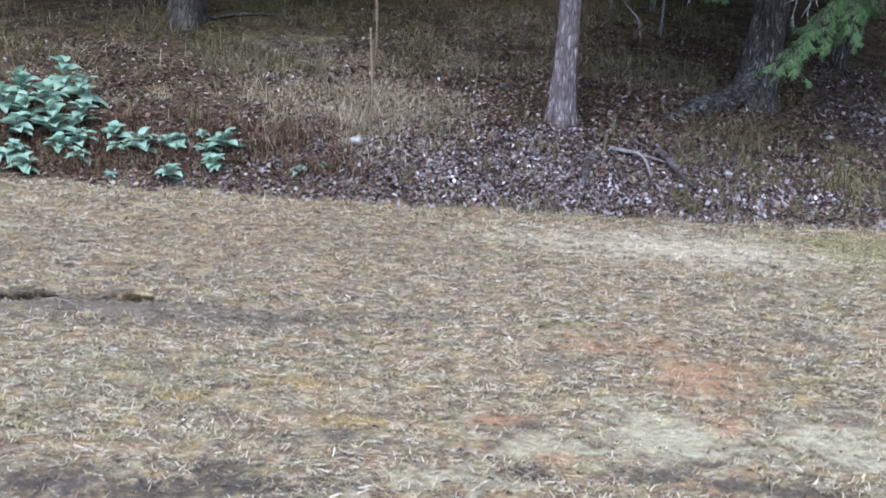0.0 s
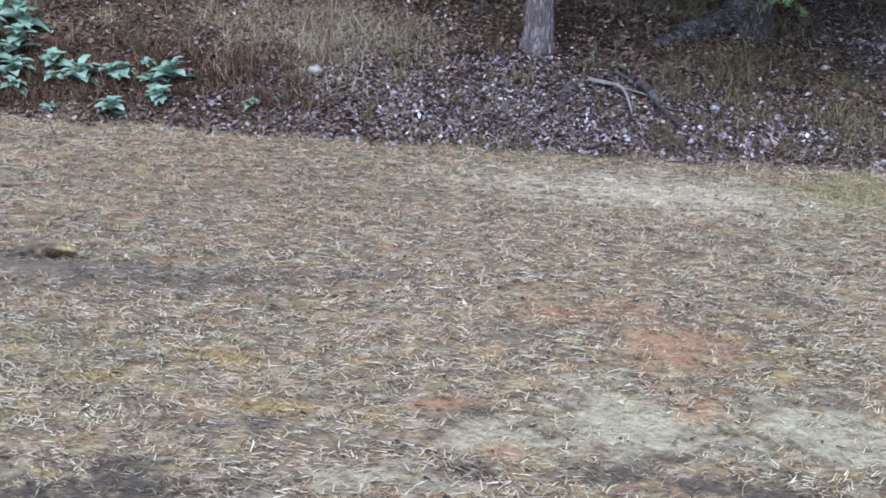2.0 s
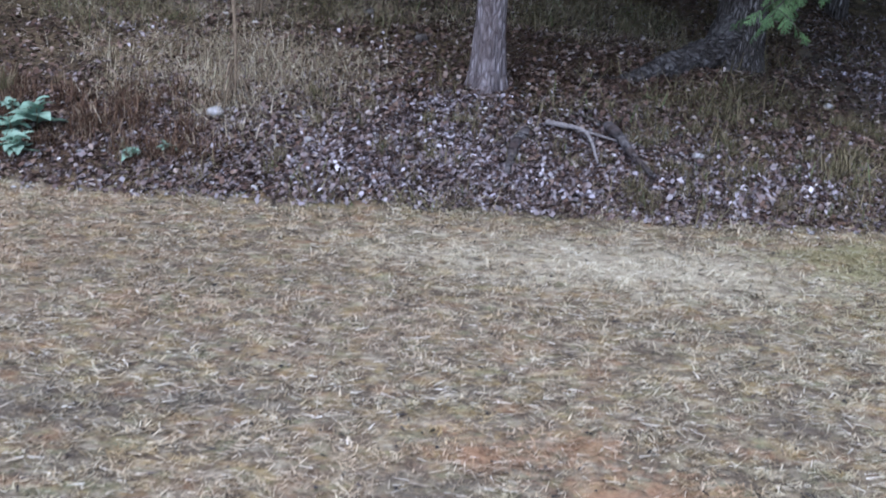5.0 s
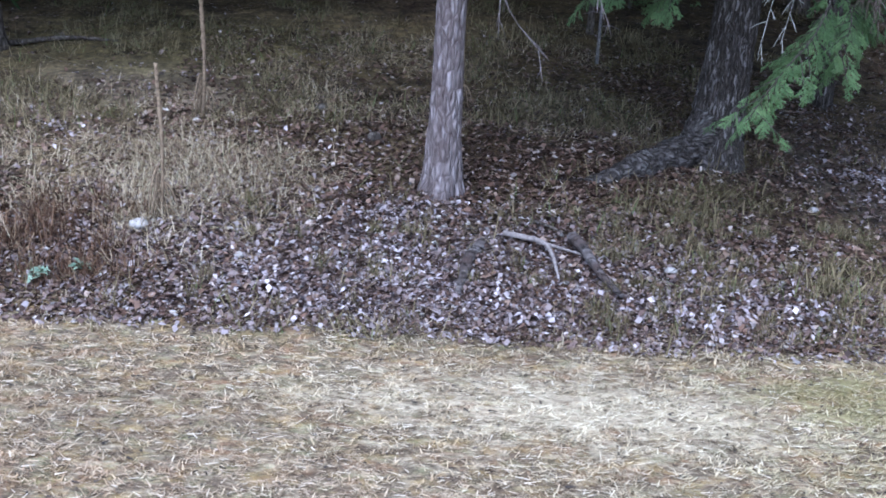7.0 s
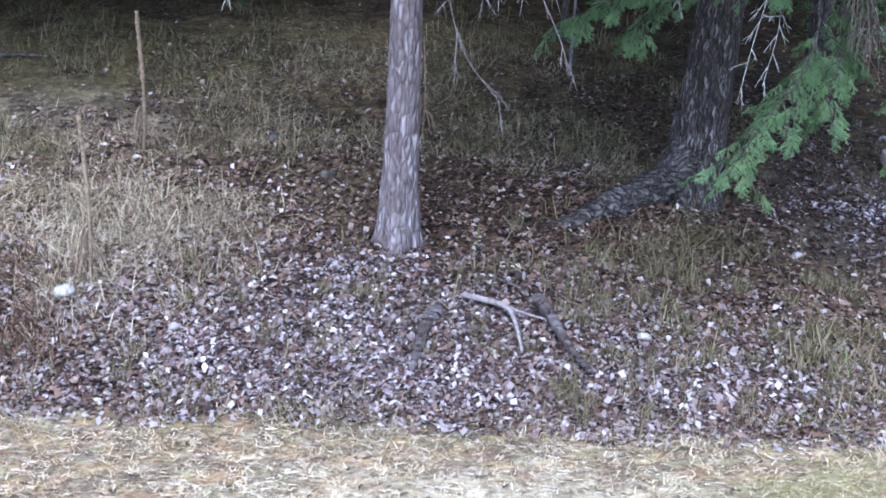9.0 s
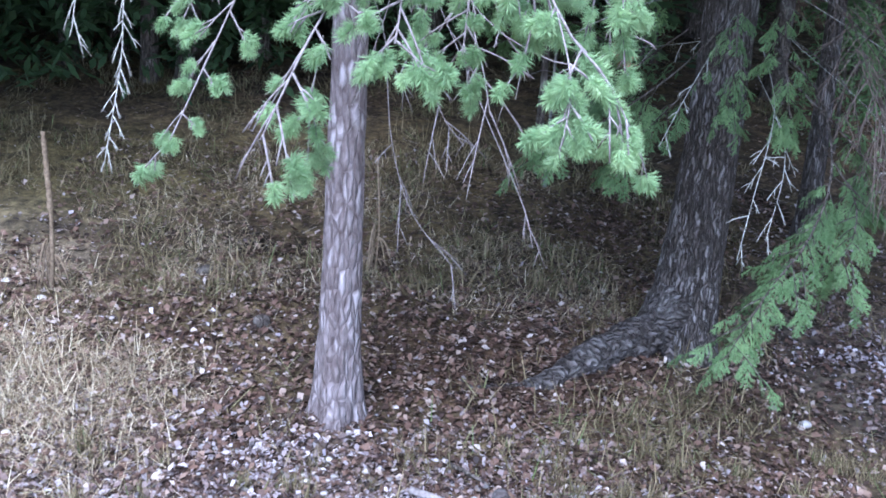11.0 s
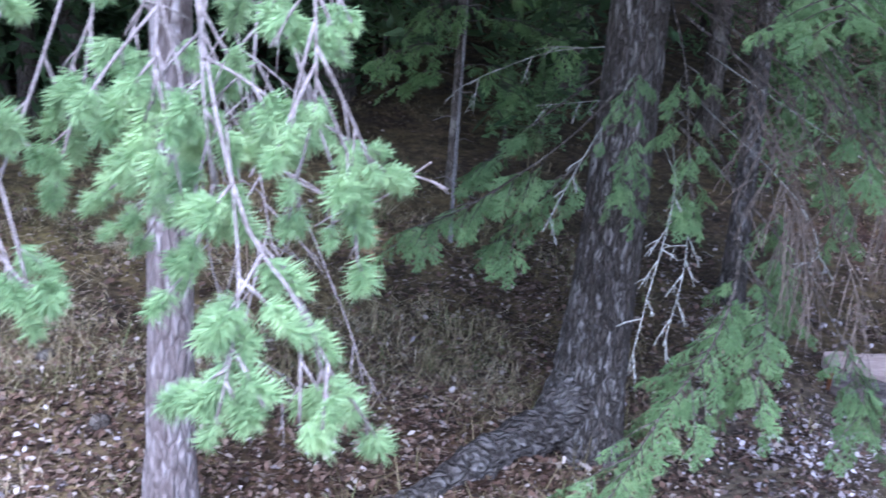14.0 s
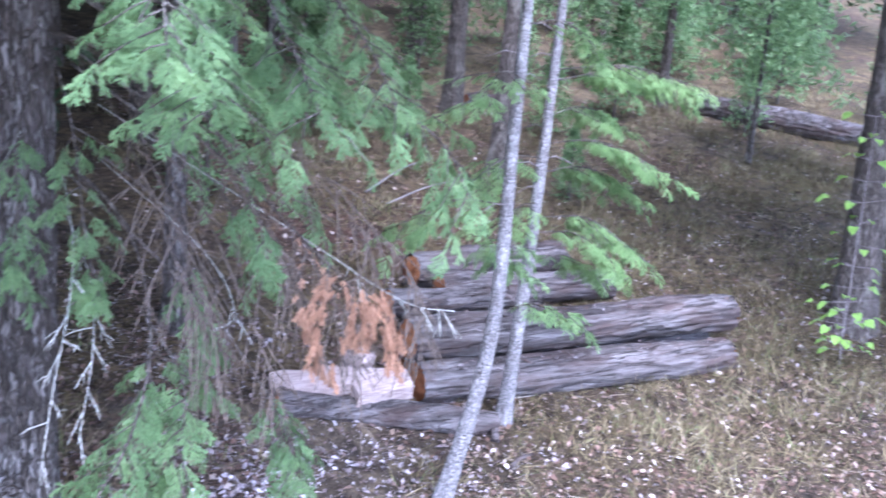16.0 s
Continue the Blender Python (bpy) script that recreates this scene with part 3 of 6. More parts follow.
def build_lawn():
    # short tufts with bare gaps between them
    m, n = 15000, 190000
    cx, cy = rng.uniform(-5.2, 6.2, m), 2.8 + 7.9 * rng.random(m)
    which = rng.integers(0, m, n)
    x, y = cx[which] + rng.normal(0, 0.026, n), cy[which] + rng.normal(0, 0.022, n)

    def on_lawn(x, y, worn):
        k = len(x)
        holes = (((x + 2.3) / 0.21) ** 2 + ((y - 7.4) / 0.12) ** 2 < 1) | (((x + 3.05) / 0.27) ** 2 + ((y - 7.29) / 0.12) ** 2 < 1)
        return (y < edge(x) + rng.normal(0.03, 0.2, k) + 0.12 * np.sin(9 * x) * np.sin(4.3 * x)) & ~holes & (rng.random(k) > worn * bareness(x, y))

    keep = on_lawn(x, y, 0.65)
    x, y = x[keep], y[keep]
    n = len(x)
    az = np.where(rng.random(n) < 0.6, rng.normal(0, 0.4, n) + np.pi * rng.integers(0, 2, n), rng.uniform(0, 2 * np.pi, n))
    co = blades(n, x, y, rng.uniform(0.018, 0.05, n), rng.uniform(0.005, 0.011, n), np.abs(rng.normal(0.4, 0.3, n)), az=az)
    whole("lawn_grass", quad_mesh("lawn_grass", co, n), STRAW, "short dry straw-coloured lawn grass on the ground", "grass", kind="stuff")
    # longer cut straw lying flat over it
    n = 62000
    x, y = rng.uniform(-5.5, 6.5, n), rng.uniform(2.6, 10.7, n)
    keep = on_lawn(x, y, 0.93) & (rng.random(n) < 0.62 + 0.5 * np.sin(6.1 * x + 2.0 * np.sin(3.7 * y)) * np.sin(8.3 * y + 1.9 * x))
    x, y = x[keep], y[keep]
    n = len(x)
    az = np.where(rng.random(n) < 0.82, rng.normal(0, 0.3, n) + np.pi * rng.integers(0, 2, n), rng.uniform(0, 2 * np.pi, n))
    co = blades(n, x, y, 0.03 + 0.055 * rng.random(n) ** 1.5, rng.uniform(0.004, 0.009, n), np.abs(rng.normal(0.05, 0.09, n)), az=az)
    co[:, 2] += 0.012
    whole("cut_straw", quad_mesh("cut_straw", co, n), CUTSTRAW, "loose bleached straw lying flat on the lawn", "straw", kind="stuff")
    # dark crumbs of soil and dead leaf between the blades
    n = 3600
    x, y = rng.uniform(-5, 6, n), rng.uniform(3.5, 10.5, n)
    co = blades(n, x, y, 0.012 + 0.05 * rng.random(n) ** 2, rng.uniform(0.008, 0.02, n), rng.uniform(0.0, 0.15, n), az=rng.normal(0, 0.6, n))
    co[:, 2] += 0.008
    whole("lawn_crumbs", quad_mesh("lawn_crumbs", co, n), CRUMB, "dark crumbs of dead leaf and soil in the lawn", "leaf litter", kind="stuff")


def tufted(n, centres, spread):
    """n places scattered in clumps."""
    c = rng.integers(0, len(centres), n)
    return centres[c, 0] + rng.normal(0, spread, n), centres[c, 1] + rng.normal(0, spread, n)


def build_tall_grass():
    # bleached clumps on the left of the bank
    c = np.concatenate([np.stack([rng.normal(-0.9, 0.5, 120), rng.normal(12.2, 0.6, 120)], -1), np.stack([rng.uniform(-5.6, -1.5, 50), rng.uniform(12.4, 15.6, 50)], -1), np.stack([rng.normal(-1.6, 0.6, 28), rng.normal(13.3, 0.7, 28)], -1)])
    c = c[(c[:, 1] > edge(c[:, 0]) + 0.75) & (c[:, 1] < 14.6) & ((c[:, 0] < 0.15) | (np.arange(len(c)) % 4 == 0))]
    foot = rng.uniform(-3.5, 5, 26)
    c = np.concatenate([c, np.stack([foot, edge(foot) + rng.normal(0.06, 0.12, 26)], -1)])
    n = 20000
    x, y = tufted(n, c, 0.08)
    wide = rng.random(n) < 0.3
    x, y = x + wide * rng.normal(0, 0.16, n), y + wide * rng.normal(0, 0.16, n)
    co = blades(n, x, y, np.where(y < edge(x) + 0.5, rng.uniform(0.04, 0.13, n), rng.uniform(0.08, 0.3, n)), rng.uniform(0.003, 0.007, n), rng.normal(0.35, 0.45, n), 0.25)
    whole("dry_grass", quad_mesh("dry_grass", co, n), TALLSTRAW, "tall dry bleached grass in clumps on the bank", "grass", kind="stuff")
    # short upright wisps along the bank
    c = np.concatenate([np.stack([rng.uniform(2.2, 4.8, 80), rng.uniform(10.55, 12.4, 80)], -1), np.stack([rng.uniform(-0.6, 2.4, 34), rng.uniform(10.6, 12.0, 34)], -1)])
    n = 6500
    x, y = tufted(n, c, 0.035)
    co = blades(n, x, y, rng.uniform(0.04, 0.15, n), rng.uniform(0.003, 0.007, n), rng.normal(1.0, 0.35, n), 0.1)
    whole("bank_wisps", quad_mesh("bank_wisps", co, n), SHADEGRASS, "short wisps of dry grass growing through the leaves", "grass", kind="stuff")
    # dead brown weeds hanging over the foot of the bank among the leafy plants
    c = np.stack([rng.uniform(-5.4, -0.9, 170), rng.uniform(10.75, 11.95, 170)], -1)
    c = c[rng.random(len(c)) < np.where(c[:, 0] < -1.5, 1.0, 0.5)]
    n = 15000
    x, y = tufted(n, c, 0.07)
    co = blades(n, x, y, rng.uniform(0.06, 0.24, n), rng.uniform(0.004, 0.013, n), rng.normal(0.75, 0.5, n), 0.3)
    whole("dead_weeds", quad_mesh("dead_weeds", co, n), BROWNWEED, "dead brown weeds matted over the foot of the bank", "weeds", kind="stuff")
    # pale tufts in the half-open ground behind the pine
    c = np.stack([rng.uniform(-1.6, 3.3, 150), 14.0 + 3.6 * rng.random(150) ** 1.2], -1)
    c = c[np.sin(1.7 * c[:, 0] + 0.4) * np.sin(2.3 * c[:, 1] + 0.9 * c[:, 0]) > -0.3]
    n = 11000
    x, y = tufted(n, c, 0.15)
    co = blades(n, x, y, rng.uniform(0.06, 0.22, n), rng.uniform(0.004, 0.008, n), rng.normal(0.4, 0.4, n), 0.25)
    whole("woodland_straw", quad_mesh("woodland_straw", co, n), TALLSTRAW, "pale dry tufts of grass in the woodland", "grass", kind="stuff")
    # olive and brown grass of the clearing beyond the logs
    c = np.stack([rng.uniform(7.5, 21, 900), 13.2 + 10 * rng.random(900) ** 1.1], -1)
    c = c[np.sin(1.1 * c[:, 0] + 0.4) * np.sin(1.7 * c[:, 1] + 0.6 * c[:, 0]) > -0.45]
    n = 60000
    x, y = tufted(n, c, 0.2)
    co = blades(n, x, y, rng.uniform(0.06, 0.26, n), rng.uniform(0.005, 0.011, n), rng.normal(0.55, 0.4, n), 0.2)
    whole("clearing_grass", quad_mesh("clearing_grass", co, n), CLEARGRASS, "olive and brown grass in the clearing", "grass", kind="stuff")
    # thin grass of the shaded floor, thick behind the pine and in loose wisps on the bank
    c = np.concatenate([np.stack([rng.uniform(-8, 4.2, 620), 13.5 + 6.5 * rng.random(620) ** 1.2], -1), np.stack([rng.uniform(-8, 7, 220), 13.2 + 10.8 * rng.random(220)], -1), np.stack([rng.uniform(8.5, 24, 1000), 13.4 + 15 * rng.random(1000) ** 1.3], -1),
                        np.stack([rng.normal(3.6, 0.45, 12), rng.normal(11.3, 0.4, 12)], -1), np.stack([rng.normal(3.5, 0.5, 26), rng.normal(12.75, 0.3, 26)], -1), np.stack([rng.uniform(2.4, 5.6, 12), rng.uniform(10.8, 12.9, 12)], -1),
                        np.stack([rng.uniform(6.5, 12, 40), rng.uniform(12.3, 14.3, 40)], -1), np.stack([rng.uniform(-0.2, 3.2, 22), rng.uniform(11.0, 14.4, 22)], -1), np.stack([rng.uniform(-4.5, 4.5, 14), rng.uniform(10.4, 10.9, 14)], -1)])
    c = c[(c[:, 1] < 13.2) | (c[:, 0] > 6) | (np.sin(1.3 * c[:, 0] + 1.0) * np.sin(1.9 * c[:, 1] + 0.8 * c[:, 0]) > -0.25)]
    c = c[~((np.abs(c[:, 0] - 1.9) < 1.5) & (np.abs(c[:, 1] - 13.4) < 0.75) & (np.arange(len(c)) % 5 > 0))]
    n = 105000
    x, y = tufted(n, c, 0.13)
    co = blades(n, x, y, rng.uniform(0.06, 0.3, n), rng.uniform(0.005, 0.012, n), rng.normal(0.55, 0.45, n), 0.2)
    whole("woodland_grass", quad_mesh("woodland_grass", co, n), SHADEGRASS, "thin olive and brown grass on the woodland floor", "grass", kind="stuff")


def leaf_quads(n, x, y, size, tilt):
    """Dry leaves, each a folded diamond lying on the ground."""
    az = rng.uniform(0, 2 * np.pi, n)
    z = height(x, y) + bumps(x, y) + rng.uniform(0.004, 0.02, n)
    el = rng.normal(0, tilt, n)
    d = np.stack([np.cos(az) * np.cos(el), np.sin(az) * np.cos(el), np.sin(el)], -1) * size[:, None] * 0.5
    roll = rng.normal(0, tilt, n)
    s = np.stack([-np.sin(az) * np.cos(roll), np.cos(az) * np.cos(roll), np.sin(roll)], -1) * (size * rng.uniform(0.14, 0.46, n))[:, None]
    p = np.stack([x, y, z + np.abs(d[:, 2]) * 0.6], -1)
    lift = np.stack([0 * x, 0 * x, size * rng.uniform(0.02, 0.2, n)], -1)
    return np.stack([p - d, p - s + lift, p + d, p + s + lift], 1).reshape(-1, 3)


def build_litter():
    n = 108000
    x, y = rng.uniform(-6, 15, n), rng.uniform(10.3, 18.5, n)
    x[:54000], y[:54000] = rng.normal(1.0, 2.3, 54000), 10.35 + np.abs(rng.normal(0, 1.15, 54000))
    x[54000:79000], y[54000:79000] = rng.uniform(4.6, 15, 25000), rng.uniform(12.3, 16.5, 25000)
    x[79000:85000], y[79000:85000] = rng.uniform(-2, 3, 6000), rng.uniform(10.4, 12.4, 6000)
    keep = (y > edge(x) + rng.normal(0.02, 0.12, n) + 0.12 * np.sin(5.3 * x + 1) * np.sin(2.1 * x)) & (((y < 12.4 + rng.normal(0, 0.4, n)) & (rng.random(n) < 1.25 - 0.2 * np.abs(x - 1.0))) | ((x > 4.8) & (rng.random(n) < np.clip(1.2 - 0.35 * (x - 4.8), 0.06, 1))) | (rng.random(n) < 0.2))
    x, y = x[keep], y[keep]
    n = len(x)
    co = leaf_quads(n, x, y, 0.014 + 0.055 * rng.random(n) ** 2.0, 0.42)
    whole("bank_leaf_litter", quad_mesh("bank_leaf_litter", co, n), BANKLEAF, "pale grey and brown dead leaves covering the bank", "leaf litter", kind="stuff")
    # the palest leaves gather below the pine, along the foot of the bank and by the dead stalks
    spots = ((1.1, 11.1, 0.7, 0.38, 2500), (0.98, 11.85, 0.22, 0.25, 1300), (2.6, 10.85, 0.9, 0.15, 1900), (3.3, 11.3, 0.7, 0.35, 700), (0.2, 10.95, 0.6, 0.3, 600), (-1.9, 13.35, 0.5, 0.22, 600), (-2.0, 15.0, 0.5, 0.35, 700), (5.3, 13.75, 0.6, 0.4, 2300), (6.4, 13.7, 0.8, 0.5, 1100), (2.1, 14.0, 0.7, 0.4, 160), (0.3, 13.0, 0.8, 0.7, 350))
    x, y = (np.concatenate([rng.normal(q[k], q[k + 2], q[4]) for q in spots]) for k in (0, 1))
    n = len(x)
    patchy = 0.5 + 0.6 * np.sin(3.7 * x + 2.1 * np.sin(2.9 * y)) * np.sin(5.3 * y + 1.7 * x)
    keep = (y > edge(x) - 0.14) & (rng.random(n) < patchy)
    x, y = x[keep], y[keep]
    n = len(x)
    co = leaf_quads(n, x, y, 0.014 + 0.06 * rng.random(n) ** 2.4, 0.4)
    co[:, 2] += 0.006
    whole("pale_leaf_litter", quad_mesh("pale_leaf_litter", co, n), PALELEAF, "bleached lilac-grey dead leaves on the bank", "leaf litter", kind="stuff")
    n = 200000
    x, y = rng.uniform(-7, 24, n), rng.uniform(11.6, 28, n)
    x[120000:], y[120000:] = rng.uniform(6.5, 19, 80000), 12.6 + 11 * rng.random(80000) ** 1.4
    x[:50000], y[:50000] = rng.uniform(-1.8, 5.5, 50000), rng.uniform(11.7, 17.5, 50000)
    x[50000:85000], y[50000:85000] = rng.uniform(-6, 5.5, 35000), 10.45 + 4.5 * rng.random(35000) ** 1.3
    keep = rng.random(n) < np.where((x > -5.5) & (x < 4.5) & (y < 14.5 + 0.7 * np.sin(2.1 * x) + np.clip(x - 1, 0, 2)) & (y > edge(x)), 1.0, np.where(x < 5, 0.4, 0.55)) * (y > edge(x))
    x, y = x[keep], y[keep]
    n = len(x)
    co = leaf_quads(n, x, y, 0.015 + 0.065 * rng.random(n) ** 1.7, 0.3)
    whole("woodland_leaf_litter", quad_mesh("woodland_leaf_litter", co, n), WOODLEAF, "red-brown dead leaves covering the woodland floor", "leaf litter", kind="stuff")


def build_twigs():
    n = 16000
    x, y = rng.uniform(-5, 16, n), rng.uniform(10.4, 22, n)
    keep = y > edge(x)
    x, y = x[keep], y[keep]
    n = len(x)
    co = blades(n, x, y, rng.uniform(0.05, 0.28, n), rng.uniform(0.003, 0.009, n), np.abs(rng.normal(0.05, 0.12, n)))
    co[:, 2] += 0.012
    whole("twig_litter", quad_mesh("twig_litter", co, n), TWIGSTUFF, "fine dead twigs scattered over the woodland floor", "twigs", kind="stuff")


def stone_shape(b, centre, r, flat=0.6, seed=0.0):
    """One rounded, uneven stone."""
    bm = bmesh.new()
    bmesh.ops.create_icosphere(bm, subdivisions=2 if r > 0.03 else 1, radius=1.0)
    c = Vector(centre)
    verts = []
    for v in bm.verts:
        k = 1 + 0.35 * noise.noise(v.co * 1.3 + Vector((seed, seed * 1.7, 3)))
        verts.append(c + Vector((v.co.x * r * k * 1.15, v.co.y * r * k, v.co.z * r * k * flat)))
    b.add(verts, [[v.index for v in f.verts] for f in bm.faces])
    bm.free()


def build_pebbles():
    b = Builder()
    for i in range(900):
        x = float(rng.uniform(-2.5, 5.5)) if i % 3 else float(rng.normal(1.0, 0.5))
        y = float(edge(x) + abs(rng.normal(0, 0.75))) if i % 3 else float(rng.normal(11.7, 0.4))
        if y < edge(x):
            continue
        r = float(rng.uniform(0.008, 0.026))
        stone_shape(b, (x, y, hz(x, y) + r * 0.35), r, 0.6, i * 0.37)
    whole("gravel", b.mesh("gravel"), PEBBLE, "pale pebbles and stone chips on the bank", "gravel", kind="stuff")


build_lawn()
build_tall_grass()
build_litter()
build_twigs()
build_pebbles()


# ---- trees: shared forms ----
def trunk_line(x, y, top, lean=(0, 0), n=40, sink=0.12):
    z0 = hz(x, y) - sink
    return [(x + lean[0] * (t - 0.0) * (top - z0), y + lean[1] * t * (top - z0), z0 + (top - z0) * t) for t in [(i / (n - 1)) ** 1.25 for i in range(n)]]


def crown_mesh(name, low, high, radius, count, leaf, seed, spread=1.0):
    """A conifer's upper crown: many small drooping sprays along whorled boughs."""
    r = np.random.default_rng(seed)
    u = r.random(count) ** 0.8
    z = low + (high - low) * u
    reach = radius * (1 - u) ** 0.7 * (0.35 + 0.65 * r.random(count)) * spread
    bough = np.floor(r.random(count) * 9) / 9 * 2 * np.pi + z * 2.1 + r.normal(0, 0.16, count)
    c = np.stack([np.cos(bough) * reach, np.sin(bough) * reach, z - 0.28 * reach + r.normal(0, 0.06, count)], -1)
    k = 5
    c = np.repeat(c, k, 0) + r.normal(0, leaf * 0.9, (count * k, 3)) * (1, 1, 0.5)
    n = len(c)
    az, el = r.uniform(0, 2 * np.pi, n), r.normal(-0.35, 0.4, n)
    d = np.stack([np.cos(az) * np.cos(el), np.sin(az) * np.cos(el), np.sin(el)], -1) * leaf * 1.15
    s = np.stack([-np.sin(az), np.cos(az), r.normal(0, 0.5, n)], -1) * leaf * 0.33
    return quad_mesh(name, np.stack([c - d, c - s, c + d, c + s], 1).reshape(-1, 3), n)


def conifer(name, x, y, r, top, lean, bark, label, group, crown=None, sides=20, relief=0.06, crown_mat=None):
    tree = thing(name, label, "tree", group, (x, y, hz(x, y)))
    b = Builder()
    line = trunk_line(x, y, top, lean, 46)
    b.tube(line, taper(r * 1.12, r * 0.35, 46), sides, relief, 9, 0.3, 0.35)
    part("trunk", b, bark, tree)
    if crown:
        part("crown", crown, crown_mat or DARKNEEDLE, tree, m=pose(x + lean[0] * 5, y + lean[1] * 5, hz(x, y), 0, 0, (x * 77 + y * 31) % 360))
    return tree


CROWN_A = crown_mesh("crown_a", 4.5, 11.5, 3.8, 2400, 0.26, 1)
CROWN_B = crown_mesh("crown_b", 4.7, 12.0, 3.7, 2300, 0.26, 2)
CROWN_THIN = crown_mesh("crown_thin", 6.5, 12.5, 2.3, 500, 0.2, 5)
CROWN_HIGH = crown_mesh("crown_high", 5.9, 13.0, 3.7, 1900, 0.26, 8)
CROWN_MID = crown_mesh("crown_mid", 1.5, 6.0, 1.5, 1100, 0.08, 6)
CROWN_MID.materials.append(FIRNEEDLE)
CROWN_LOW = crown_mesh("crown_low", 1.6, 9.0, 2.3, 1000, 0.13, 3)
CROWN_DEEP = crown_mesh("crown_deep", 0.5, 8.5, 2.1, 2200, 0.12, 9)
CROWN_SMALL = crown_mesh("crown_small", 0.25, 2.6, 0.8, 480, 0.062, 4)
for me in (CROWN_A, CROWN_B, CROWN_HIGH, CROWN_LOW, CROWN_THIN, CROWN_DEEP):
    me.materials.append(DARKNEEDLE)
CROWN_SMALL.materials.append(FIRNEEDLE)

# belts of woods added behind and to the left to block low sky light
def far_woods(name, n, x0, x1, y0, y1, top, seed):
    r = np.random.default_rng(seed)
    c = np.stack([r.uniform(x0, x1, n), r.uniform(y0, y1, n), np.zeros(n)], -1)
    c[:, 2] = height(c[:, 0], c[:, 1]) + top * r.random(n) ** 1.15 * (0.8 + 0.2 * np.sin(c[:, 0] * 1.9) * np.sin(c[:, 1] * 1.3))
    az, el = r.uniform(0, 2 * np.pi, n), r.normal(-0.35, 0.5, n)
    d = np.stack([np.cos(az) * np.cos(el), np.sin(az) * np.cos(el), np.sin(el)], -1) * r.uniform(0.35, 0.75, n)[:, None]
    w = np.stack([-np.sin(az), np.cos(az), r.normal(0, 0.5, n)], -1) * r.uniform(0.15, 0.3, n)[:, None]
    whole(name, quad_mesh(name, np.stack([c - d, c - w, c + d, c + w], 1).reshape(-1, 3), n), DARKNEEDLE, "added dark conifer woods that block the low sky", "woods", kind="stuff")


far_woods("far_woods", 36000, -32, 48, 38, 52, 13, 31)
far_woods("far_woods", 18000, -34, -15, 12, 40, 13, 32)

# slim trunks far back
for x, y in [(10.8, 27.5), (9.2, 30.5), (14.6, 33), (17.5, 31.5), (12.9, 34.5), (19.5, 28.2), (11.6, 36), (16.2, 36.5), (7.6, 31.8), (20.8, 31)]:
    conifer("conifer_tree", x, y, 0.09, 11, (0.01, 0), DARKBARK, "slim conifer trunk far back in the woodland", "woodland trees", CROWN_THIN, sides=10)

# trees whose trunks stand behind the bank
conifer("conifer_tree", -4.1, 15.9, 0.19, 12.5, (0.0, 0.0), DARKBARK, "grey-brown conifer trunk standing behind the grassy bank", "woodland trees", CROWN_A)
conifer("conifer_tree", -1.33, 19.7, 0.13, 12.5, (0.005, 0), DARKBARK, "slim dark conifer trunk in the shaded woodland", "woodland trees", CROWN_B)
conifer("conifer_tree", 5.47, 16.4, 0.095, 11.5, (-0.01, 0.0), FIRBARK, "slim grey conifer with a mottled trunk behind the big fir", "woodland trees", CROWN_THIN)
conifer("conifer_tree", 11.34, 20.2, 0.12, 12, (0.02, 0), DARKBARK, "slim dark conifer trunk beyond the log pile", "woodland trees", CROWN_THIN)
conifer("conifer_tree", 12.36, 23.2, 0.15, 12.5, (0.0, 0), DARKBARK, "dark conifer trunk beyond the log pile", "woodland trees", CROWN_THIN)
conifer("conifer_tree", 13.6, 26.8, 0.16, 13, (0.0, 0), DARKBARK, "dark conifer trunk deep in the woodland", "woodland trees", CROWN_THIN)
conifer("conifer_tree", 12.0, 28.2, 0.16, 13, (0.0, 0), DARKBARK, "dark conifer trunk deep in the woodland", "woodland trees", CROWN_THIN)
conifer("conifer_tree", 13.05, 15.17, 0.21, 13, (-0.03, 0), DARKBARK, "stout brown-barked tree beside the leafy shoots", "woodland trees", CROWN_HIGH)
conifer("conifer_tree", 17.2, 23.4, 0.1, 9, (0.01, 0), DARKBARK, "slim young conifer over a brown clearing", "woodland trees", CROWN_MID)
conifer("conifer_tree", 16.48, 20.3, 0.05, 6, (0.01, 0), FIRBARK, "thin young conifer with light green boughs in the clearing", "woodland trees", CROWN_MID)
conifer("conifer_tree", 9.6, 24.6, 0.09, 9, (0.0, 0), DARKBARK, "slim young conifer with green boughs behind the logs", "woodland trees", CROWN_MID)
conifer("conifer_tree", 14.9, 25.2, 0.08, 9, (0.0, 0), DARKBARK, "slim young conifer with green boughs behind the logs", "woodland trees", CROWN_MID)
conifer("conifer_tree", 2.95, 18.4, 0.04, 7, (0.01, 0), DARKBARK, "thin shaded sapling trunk in the dark woodland", "woodland trees", CROWN_LOW)
